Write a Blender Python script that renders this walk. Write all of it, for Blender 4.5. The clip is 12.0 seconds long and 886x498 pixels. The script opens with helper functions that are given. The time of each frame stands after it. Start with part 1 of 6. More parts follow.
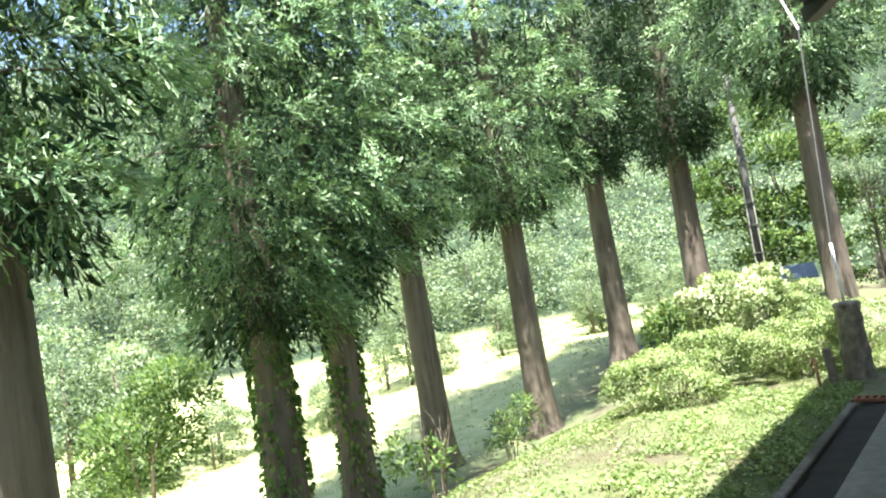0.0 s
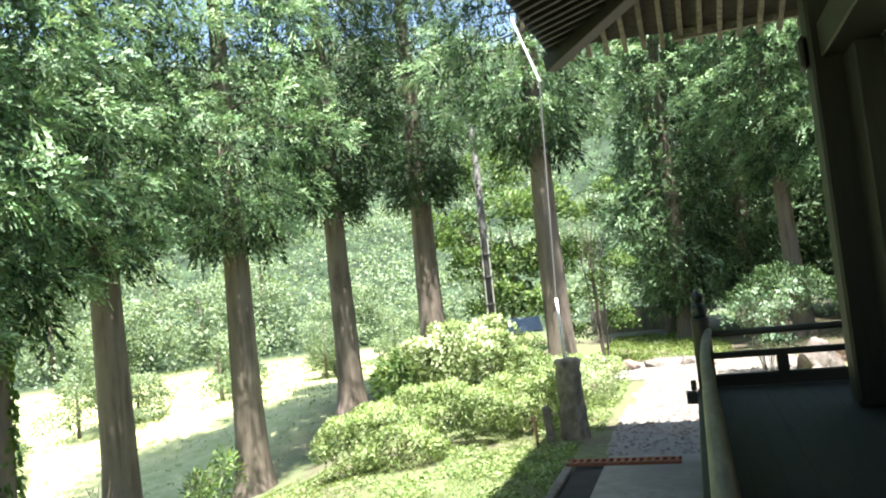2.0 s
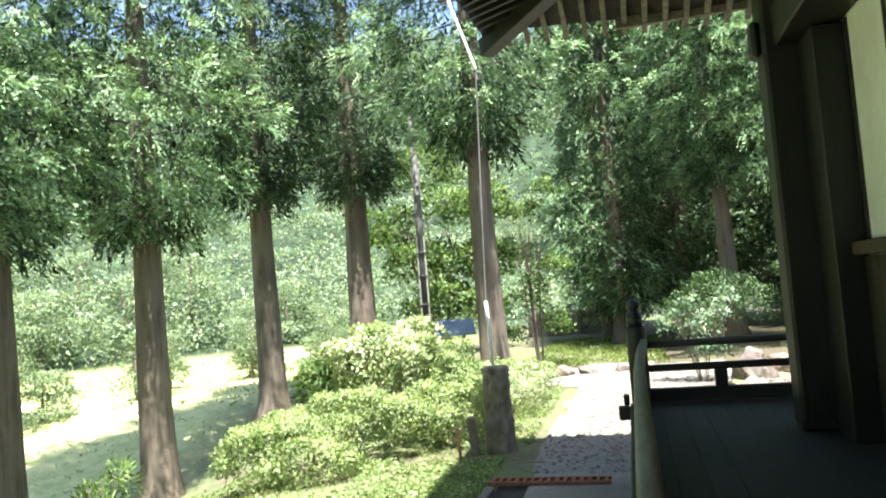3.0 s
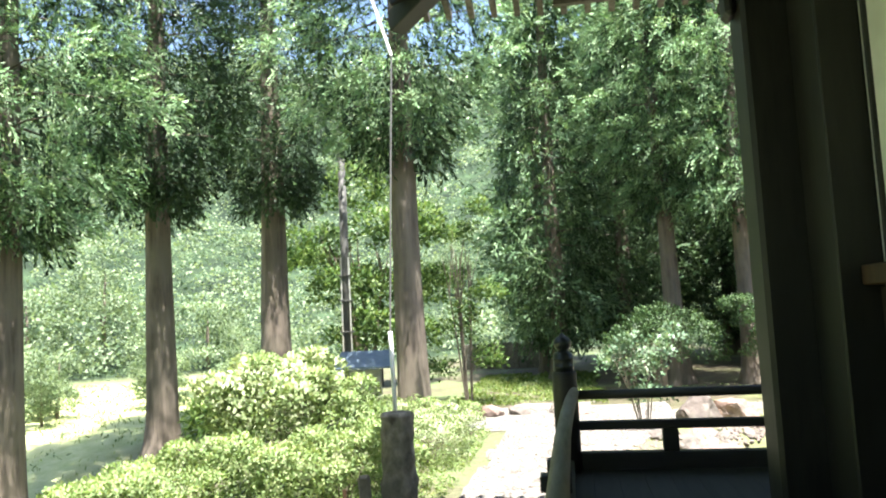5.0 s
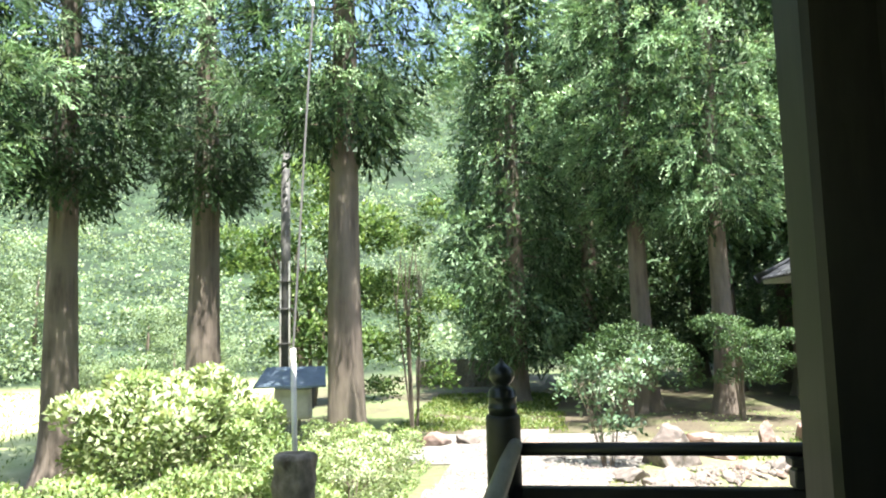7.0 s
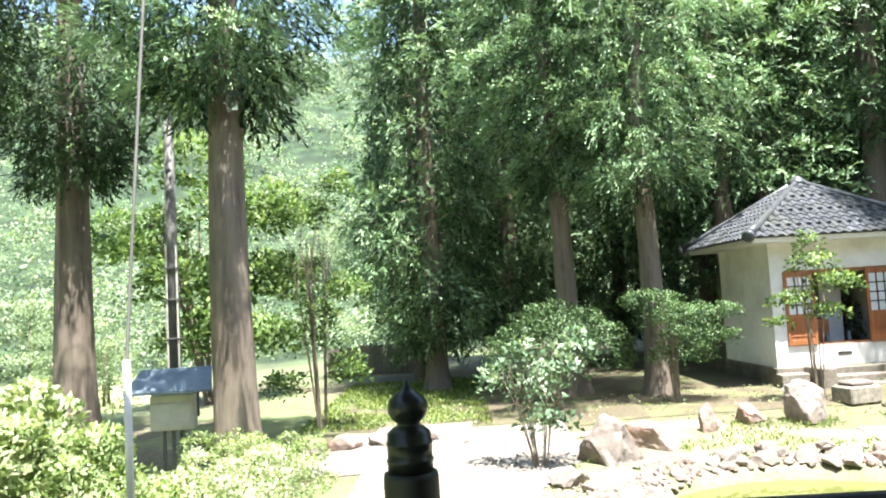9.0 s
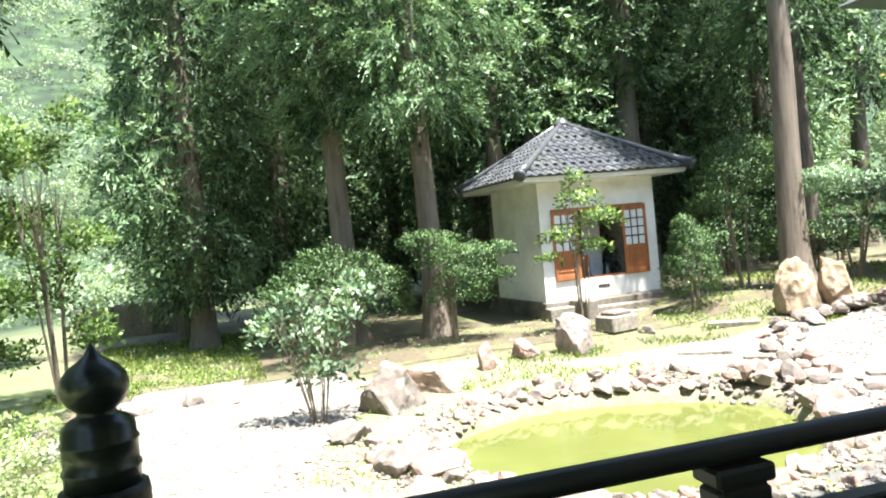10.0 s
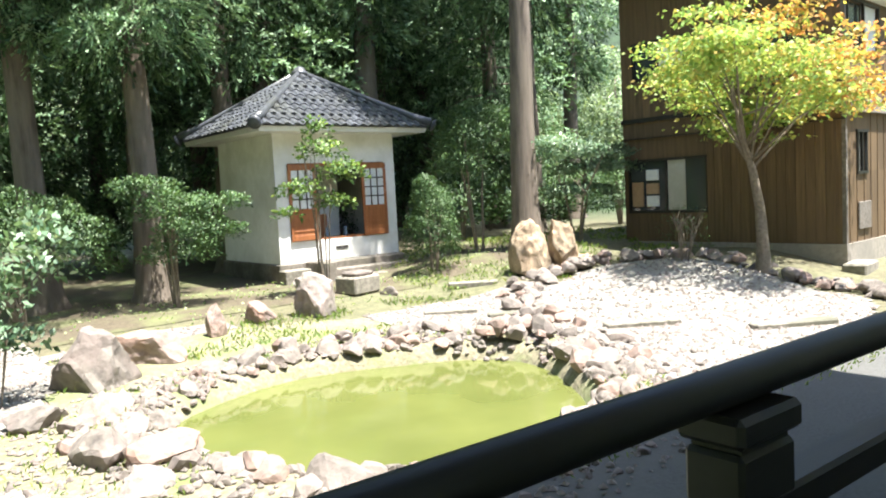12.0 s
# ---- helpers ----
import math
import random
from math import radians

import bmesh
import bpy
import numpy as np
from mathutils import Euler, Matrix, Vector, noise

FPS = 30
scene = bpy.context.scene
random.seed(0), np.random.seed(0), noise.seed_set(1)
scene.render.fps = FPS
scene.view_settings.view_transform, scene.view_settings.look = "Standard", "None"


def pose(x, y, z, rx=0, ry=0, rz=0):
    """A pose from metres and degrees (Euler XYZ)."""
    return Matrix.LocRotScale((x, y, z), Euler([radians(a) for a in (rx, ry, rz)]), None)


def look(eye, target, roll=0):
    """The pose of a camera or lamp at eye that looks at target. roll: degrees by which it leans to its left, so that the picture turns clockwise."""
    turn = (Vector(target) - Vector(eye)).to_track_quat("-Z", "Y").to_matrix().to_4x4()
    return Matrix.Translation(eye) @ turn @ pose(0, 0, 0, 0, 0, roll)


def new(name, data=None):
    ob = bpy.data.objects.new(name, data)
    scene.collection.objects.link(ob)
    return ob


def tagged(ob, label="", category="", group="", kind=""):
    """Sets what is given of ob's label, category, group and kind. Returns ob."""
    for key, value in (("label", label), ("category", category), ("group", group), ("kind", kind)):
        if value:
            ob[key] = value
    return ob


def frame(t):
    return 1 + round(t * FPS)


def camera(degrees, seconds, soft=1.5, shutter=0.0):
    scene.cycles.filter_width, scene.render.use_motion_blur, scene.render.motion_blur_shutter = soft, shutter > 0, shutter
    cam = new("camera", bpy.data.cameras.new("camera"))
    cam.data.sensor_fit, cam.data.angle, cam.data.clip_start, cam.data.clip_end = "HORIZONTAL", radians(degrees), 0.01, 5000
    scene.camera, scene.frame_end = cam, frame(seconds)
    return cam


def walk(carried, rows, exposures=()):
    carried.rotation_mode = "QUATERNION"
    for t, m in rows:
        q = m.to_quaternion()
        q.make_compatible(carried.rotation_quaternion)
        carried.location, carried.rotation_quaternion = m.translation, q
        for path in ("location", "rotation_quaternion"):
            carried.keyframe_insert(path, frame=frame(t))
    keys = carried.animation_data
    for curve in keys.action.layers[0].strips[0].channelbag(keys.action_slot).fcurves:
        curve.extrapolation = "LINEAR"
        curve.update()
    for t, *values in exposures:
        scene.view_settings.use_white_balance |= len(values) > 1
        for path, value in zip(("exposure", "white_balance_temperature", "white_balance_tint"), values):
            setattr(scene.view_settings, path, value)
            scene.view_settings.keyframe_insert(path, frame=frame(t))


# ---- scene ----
EXPOSURE = 2.18
cam = camera(61.7, 12.0, soft=2.0)
ROWS = [
    (0.0, 0.053, 0.03, 2.562, 93.3, 9.35, 38.08),
    (0.5, -0.194, 0.428, 2.585, 93.62, 9.55, 32.61),
    (1.0, -0.362, 0.857, 2.565, 93.59, 7.35, 25.2),
    (1.5, -0.38, 1.228, 2.524, 93.1, 6.83, 22.91),
    (2.0, -0.306, 1.689, 2.504, 93.78, 6.01, 18.63),
    (2.5, -0.303, 2.187, 2.517, 93.33, 5.03, 14.93),
    (4.5, -0.183, 4.231, 2.48, 94.01, 3.97, 13.24),
    (5.0, -0.161, 4.798, 2.477, 95.12, 2.85, 9.91),
    (5.5, -0.088, 5.348, 2.46, 94.87, 3.82, 9.41),
    (6.0, -0.038, 5.898, 2.443, 95.17, 3.39, 5.9),
    (6.5, -0.027, 6.4, 2.455, 96.07, 2.04, 6.3),
    (8.5, -0.048, 8.299, 2.585, 95.12, 1.06, 8.49),
    (9.0, -0.055, 8.786, 2.582, 94.26, 3.3, 0.96),
    (9.5, 0.029, 9.313, 2.514, 93.04, 4.4, -7.35),
    (10.0, 0.084, 9.807, 2.463, 89.12, 5.27, -16.24),
    (10.5, 0.089, 10.139, 2.438, 89.33, 5.89, -18.28),
    (11.0, 0.173, 10.479, 2.289, 88.61, 2.58, -24.55),
    (11.5, 0.2, 10.79, 2.186, 87.77, 2.2, -31.05),
    (12.0, 0.282, 11.106, 2.086, 85.57, 3.07, -37.53),
]
walk(cam, [(t, pose(x, y, z, rx, ry, rz)) for t, x, y, z, rx, ry, rz in ROWS], exposures=((0.0, EXPOSURE), (6.5, EXPOSURE), (8.5, EXPOSURE + 0.25), (10.5, EXPOSURE + 0.2), (12.0, EXPOSURE - 0.05)))

# ---- world and sun ----
SUN = Vector((0.9, -1.6, 5.6)).normalized()
world = bpy.data.worlds.new("sky")
scene.world = world
world.use_nodes = True
wn = world.node_tree.nodes
sky = wn.new("ShaderNodeTexSky")
sky.sky_type, sky.sun_disc = "NISHITA", False
sky.sun_elevation = math.asin(SUN.z)
sky.sun_rotation = math.atan2(SUN.x, SUN.y)
world.node_tree.links.new(sky.outputs[0], wn["Background"].inputs[0])
wn["Background"].inputs[1].default_value = 0.10
sun = new("sun", bpy.data.lights.new("sun", "SUN"))
sun.data.energy, sun.data.angle, sun.data.color = 5.0, radians(0.55), (1.0, 0.965, 0.90)
sun.matrix_world = look(SUN * 60, (0, 0, 0))


# ---- materials ----
def material(name, rough=0.8, metal=0.0):
    m = bpy.data.materials.new(name)
    m.use_nodes = True
    b = m.node_tree.nodes["Principled BSDF"]
    b.inputs["Roughness"].default_value, b.inputs["Metallic"].default_value = rough, metal
    return m, m.node_tree.nodes, m.node_tree.links, b


def ramp(nodes, links, source, stops):
    r = nodes.new("ShaderNodeValToRGB")
    e = r.color_ramp.elements
    while len(e) < len(stops):
        e.new(0.5)
    for k, (p, c) in enumerate(stops):
        e[k].position, e[k].color = p, (*c, 1)
    links.new(source, r.inputs[0])
    return r.outputs[0]


def noise_out(nodes, links, scale, detail=6, rough=0.6, stretch=(1, 1, 1), space="Object", seed=0.0):
    tc, mp, n = nodes.new("ShaderNodeTexCoord"), nodes.new("ShaderNodeMapping"), nodes.new("ShaderNodeTexNoise")
    mp.inputs["Scale"].default_value = stretch
    mp.inputs["Location"].default_value = (seed, seed * 1.7, seed * 0.6)
    if space == "World":
        g = nodes.new("ShaderNodeNewGeometry")
        links.new(g.outputs["Position"], mp.inputs[0])
    else:
        links.new(tc.outputs[space], mp.inputs[0])
    links.new(mp.outputs[0], n.inputs["Vector"])
    n.inputs["Scale"].default_value, n.inputs["Detail"].default_value, n.inputs["Roughness"].default_value = scale, detail, rough
    return n.outputs[0]


def mix(nodes, links, fac, a, b, mode="MIX"):
    m = nodes.new("ShaderNodeMix")
    m.data_type, m.blend_type = "RGBA", mode
    for sock, v in ((m.inputs[0], fac), (m.inputs[6], a), (m.inputs[7], b)):
        if isinstance(v, bpy.types.NodeSocket):
            links.new(v, sock)
        elif isinstance(v, (int, float)):
            sock.default_value = v
        else:
            sock.default_value = (*v, 1)
    return m.outputs[2]


def bump(nodes, links, height, strength, dist, b):
    bp = nodes.new("ShaderNodeBump")
    bp.inputs["Strength"].default_value, bp.inputs["Distance"].default_value = strength, dist
    links.new(height, bp.inputs["Height"])
    links.new(bp.outputs[0], b.inputs["Normal"])


def surface(name, dark, light, scale, rough=0.85, stretch=(1, 1, 1), bumps=0.5, dist=0.01, stain=None, stain_scale=0.7, space="World", vary=0.0):
    """Two scales of colour: a fine grain and broad stains, with fine relief."""
    m, n, l, b = material(name, rough)
    fine = noise_out(n, l, scale, 8, 0.65, stretch, space)
    col = ramp(n, l, fine, ((0.3, dark), (0.7, light)))
    if stain:
        broad = noise_out(n, l, stain_scale, 4, 0.6, (1, 1, 1), space, 7.0)
        f = ramp(n, l, broad, ((0.45, (0, 0, 0)), (0.7, (1, 1, 1))))
        col = mix(n, l, f, col, stain)
    if vary:
        oi = n.new("ShaderNodeObjectInfo")
        col = mix(n, l, vary, col, ramp(n, l, oi.outputs["Random"], ((0.0, (0.25, 0.25, 0.25)), (1.0, (1.0, 1.0, 1.0)))), "MULTIPLY")
    l.new(col, b.inputs["Base Color"])
    bump(n, l, fine, bumps, dist, b)
    return m


def leaves(name, stops, through_light=0.45, rough=0.5, vary=0.35):
    """A leaf: varied leaf by leaf and tree by tree, glossy on top, and lit through."""
    m, n, l, b = material(name, rough)
    g, oi = n.new("ShaderNodeNewGeometry"), n.new("ShaderNodeObjectInfo")
    col = ramp(n, l, g.outputs["Random Per Island"], stops)
    # sunlit and shaded clumps imitated by broad noise in the leaf colour
    broad = noise_out(n, l, 1.9, 3, 0.55, (1, 1, 1), "World")
    col = mix(n, l, min(1.0, vary * 2), col, ramp(n, l, broad, ((0.36, (0.40, 0.46, 0.44)), (0.64, (1.0, 1.0, 0.92)))), "MULTIPLY")
    col = mix(n, l, 0.25, col, ramp(n, l, oi.outputs["Random"], ((0.0, (0.5, 0.6, 0.5)), (1.0, (1.0, 1.0, 1.0)))), "MULTIPLY")
    l.new(col, b.inputs["Base Color"])
    b.inputs["Specular IOR Level"].default_value = 0.35
    tr, ms = n.new("ShaderNodeBsdfTranslucent"), n.new("ShaderNodeMixShader")
    l.new(mix(n, l, 1.0, col, (1.0, 1.0, 0.62), "MULTIPLY"), tr.inputs[0])
    ms.inputs[0].default_value = through_light
    l.new(b.outputs[0], ms.inputs[1])
    l.new(tr.outputs[0], ms.inputs[2])
    l.new(ms.outputs[0], n["Material Output"].inputs[0])
    return m


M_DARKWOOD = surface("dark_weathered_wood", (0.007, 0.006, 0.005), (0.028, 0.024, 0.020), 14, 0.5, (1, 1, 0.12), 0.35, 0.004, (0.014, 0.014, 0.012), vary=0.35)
M_RAIL = surface("black_brown_railing_wood", (0.007, 0.006, 0.005), (0.024, 0.021, 0.018), 20, 0.5, (0.15, 1, 1), 0.3, 0.003, (0.02, 0.02, 0.018))
M_GREYRAIL = surface("silvered_handrail_wood", (0.10, 0.085, 0.065), (0.27, 0.24, 0.19), 24, 0.55, (1, 0.1, 1), 0.4, 0.003, (0.13, 0.11, 0.08))
M_PLANK = surface("worn_floor_plank", (0.010, 0.011, 0.010), (0.026, 0.028, 0.024), 18, 0.75, (1, 0.08, 1), 0.4, 0.003, (0.022, 0.024, 0.021), vary=0.2)
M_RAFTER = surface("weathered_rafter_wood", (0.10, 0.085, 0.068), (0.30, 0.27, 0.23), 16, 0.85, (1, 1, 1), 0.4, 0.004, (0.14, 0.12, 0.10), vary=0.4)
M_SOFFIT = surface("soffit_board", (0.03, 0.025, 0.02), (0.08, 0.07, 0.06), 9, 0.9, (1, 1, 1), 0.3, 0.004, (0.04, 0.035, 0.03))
M_REDWOOD = surface("red_brown_frame_wood", (0.03, 0.015, 0.008), (0.075, 0.038, 0.016), 15, 0.6, (1, 1, 0.15), 0.3, 0.003)
M_GIBOSHI = surface("blackened_bronze", (0.010, 0.012, 0.010), (0.03, 0.035, 0.03), 25, 0.28, (1, 1, 1), 0.15, 0.002)
M_PLASTER = surface("white_plaster", (0.76, 0.75, 0.71), (0.86, 0.85, 0.82), 6, 0.9, (1, 1, 1), 0.15, 0.003, (0.58, 0.57, 0.51))
M_TILE = surface("grey_roof_tile", (0.045, 0.05, 0.06), (0.13, 0.14, 0.16), 10, 0.33, (1, 1, 1), 0.25, 0.004, (0.09, 0.095, 0.09), 1.5, vary=0.5)
M_DOORWOOD = surface("orange_brown_door_wood", (0.22, 0.075, 0.025), (0.40, 0.15, 0.055), 14, 0.5, (1, 1, 0.12), 0.25, 0.003)
M_STONE = surface("grey_dressed_stone", (0.11, 0.10, 0.08), (0.33, 0.30, 0.25), 11, 0.9, (1, 1, 1), 0.7, 0.012, (0.10, 0.10, 0.07))
M_ROCK = surface("pale_brown_rock", (0.11, 0.095, 0.085), (0.33, 0.29, 0.25), 6, 0.9, (1, 1, 1), 0.9, 0.03, (0.27, 0.21, 0.19), 1.3, "Object", vary=0.45)
M_ROCKRED = surface("reddish_rock", (0.13, 0.095, 0.08), (0.34, 0.26, 0.225), 6, 0.9, (1, 1, 1), 0.9, 0.03, (0.30, 0.18, 0.13), 1.3, "Object")
M_ROCKTAN = surface("tan_rock", (0.20, 0.14, 0.09), (0.46, 0.35, 0.24), 4, 0.9, (1, 1, 1), 1.0, 0.05, (0.22, 0.18, 0.13), 1.5, "Object")
M_CONCRETE = surface("grey_concrete", (0.20, 0.18, 0.15), (0.33, 0.30, 0.255), 9, 0.9, (1, 1, 1), 0.3, 0.004, (0.20, 0.185, 0.16))
M_GRAVEL = surface("pale_gravel", (0.12, 0.115, 0.10), (0.29, 0.275, 0.25), 24, 0.95, (1, 1, 1), 0.8, 0.02, (0.22, 0.20, 0.17), 0.9)
M_ASPHALT = surface("grey_yard_surface", (0.06, 0.06, 0.055), (0.11, 0.11, 0.105), 30, 0.95, (1, 1, 1), 0.5, 0.008, (0.10, 0.10, 0.09))
M_RUST = surface("rusty_iron", (0.16, 0.05, 0.025), (0.34, 0.13, 0.07), 30, 0.8, (1, 1, 1), 0.4, 0.002)
M_BARK = surface("cedar_bark", (0.06, 0.047, 0.036), (0.22, 0.18, 0.145), 7, 0.95, (1, 1, 0.10), 1.0, 0.03, (0.17, 0.145, 0.11), 0.9)
M_TWIG = surface("grey_twig", (0.10, 0.08, 0.06), (0.24, 0.20, 0.15), 20, 0.9, (1, 1, 1), 0.5, 0.004)
M_SIDING = surface("brown_board_siding", (0.085, 0.053, 0.026), (0.19, 0.122, 0.06), 12, 0.7, (1, 1, 0.06), 0.3, 0.003, (0.12, 0.078, 0.04), 0.5, vary=0.35)
# darkness of unlit rooms and gaps, put into the colour
M_DARKGAP = surface("painted_interior_dark", (0.02, 0.018, 0.015), (0.05, 0.045, 0.04), 3, 0.9)
M_METALBLUE = surface("blue_grey_sheet_roof", (0.10, 0.14, 0.18), (0.16, 0.21, 0.26), 6, 0.45, (1, 1, 1), 0.1, 0.002)
M_GREYBOX = surface("grey_painted_steel", (0.40, 0.41, 0.38), (0.52, 0.53, 0.50), 8, 0.5, (1, 1, 1), 0.1, 0.002, (0.36, 0.34, 0.28))
M_POLE = surface("grey_utility_pole", (0.07, 0.07, 0.07), (0.15, 0.15, 0.14), 8, 0.7, (1, 1, 0.3), 0.2, 0.003)
M_WHITEPIPE = surface("white_pipe", (0.66, 0.66, 0.64), (0.8, 0.8, 0.78), 8, 0.4, (1, 1, 1), 0.05, 0.001)
M_WHITEPAINT = surface("white_sheet", (0.62, 0.63, 0.62), (0.76, 0.77, 0.76), 8, 0.5, (1, 1, 1), 0.05, 0.001)
M_CARD = surface("brown_cardboard", (0.34, 0.22, 0.12), (0.44, 0.30, 0.18), 10, 0.8, (1, 1, 1), 0.1, 0.002)
M_STEP = surface("worn_brown_stone", (0.11, 0.095, 0.08), (0.25, 0.22, 0.185), 9, 0.9, (1, 1, 1), 0.6, 0.01, (0.06, 0.06, 0.04))
M_DADO = surface("dark_brown_dado", (0.02, 0.013, 0.008), (0.06, 0.04, 0.025), 12, 0.7, (1, 1, 0.06), 0.3, 0.003, vary=0.35)
M_POSTSTONE = surface("cracked_post_stone", (0.09, 0.075, 0.055), (0.36, 0.32, 0.26), 8, 0.95, (1, 1, 0.6), 1.0, 0.05, (0.12, 0.11, 0.08), 2.5)
M_MOSS = surface("moss_and_dry_turf", (0.11, 0.10, 0.062), (0.30, 0.27, 0.18), 16, 0.95, (1, 1, 1), 0.8, 0.03, (0.14, 0.18, 0.06), 1.6)
M_LITTER = surface("needle_litter", (0.05, 0.04, 0.026), (0.12, 0.098, 0.062), 14, 0.95, (1, 1, 1), 0.8, 0.02, (0.13, 0.15, 0.06), 0.8)

M_CEDAR = leaves("cedar_needles", ((0.0, (0.19, 0.35, 0.17)), (0.6, (0.31, 0.49, 0.26)), (1.0, (0.52, 0.66, 0.42))), 0.28, vary=0.15)
# the same needles darkened: the grove's shade is put into their colour
M_CEDARDARK = leaves("grove_shade_cedar_needles", ((0.0, (0.085, 0.18, 0.085)), (1.0, (0.37, 0.54, 0.31))), 0.28)
# darkest copy of the needles: shade of cores and backlit crowns put into colour
M_CEDARSHADE = leaves("shaded_cedar_needles", ((0.0, (0.02, 0.055, 0.02)), (0.7, (0.06, 0.12, 0.045)), (1.0, (0.14, 0.22, 0.10))), 0.15)
M_AZALEA = leaves("azalea_leaves", ((0.0, (0.21, 0.32, 0.12)), (0.6, (0.37, 0.48, 0.21)), (1.0, (0.56, 0.61, 0.33))), 0.42, vary=0.2)
M_AZALEAPALE = leaves("pale_azalea_leaves", ((0.0, (0.24, 0.34, 0.15)), (0.5, (0.44, 0.53, 0.28)), (1.0, (0.70, 0.73, 0.52))), 0.35, vary=0.15)
M_PALELEAF = leaves("silvery_shrub_leaves", ((0.0, (0.11, 0.21, 0.12)), (0.6, (0.24, 0.36, 0.23)), (1.0, (0.46, 0.56, 0.42))), 0.35, 0.35)
M_BROAD = leaves("broad_leaves", ((0.0, (0.08, 0.16, 0.05)), (0.6, (0.18, 0.29, 0.09)), (1.0, (0.34, 0.44, 0.17))), 0.45)
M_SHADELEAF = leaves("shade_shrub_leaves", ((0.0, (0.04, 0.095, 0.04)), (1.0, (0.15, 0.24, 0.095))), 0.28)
M_MAPLE = leaves("turning_maple_leaves", ((0.0, (0.24, 0.40, 0.12)), (0.5, (0.42, 0.54, 0.17)), (0.9, (0.62, 0.60, 0.20)), (1.0, (0.66, 0.44, 0.16))), 0.45, vary=0.1)
M_MAPLETURN = leaves("orange_maple_leaves", ((0.0, (0.50, 0.50, 0.14)), (0.5, (0.64, 0.44, 0.14)), (1.0, (0.66, 0.26, 0.12))), 0.45, vary=0.1)
M_GRASS = leaves("grass_blades", ((0.0, (0.09, 0.16, 0.035)), (0.6, (0.20, 0.29, 0.06)), (1.0, (0.38, 0.40, 0.14))), 0.35, vary=0.25)
# far leaves made paler: distance haze is put into the colour
M_FARLEAF = leaves("haze_paled_leaves", ((0.0, (0.16, 0.25, 0.14)), (1.0, (0.44, 0.53, 0.35))), 0.42, vary=0.3)


def water_material():
    m, n, l, b = material("green_pond_water", 0.06)
    col = ramp(n, l, noise_out(n, l, 0.9, 3, 0.5, (1, 1, 1), "World"), ((0.3, (0.085, 0.098, 0.028)), (0.7, (0.12, 0.132, 0.040))))
    l.new(col, b.inputs["Base Color"])
    b.inputs["IOR"].default_value = 1.33
    bump(n, l, noise_out(n, l, 5, 2, 0.4, (1, 1, 1), "World"), 0.012, 0.01, b)
    return m


def glass_material():
    m, n, l, b = material("window_glass", 0.05)
    b.inputs["Base Color"].default_value = (0.05, 0.06, 0.06, 1)
    b.inputs["Specular IOR Level"].default_value = 0.8
    return m


M_WATER, M_GLASS = water_material(), glass_material()


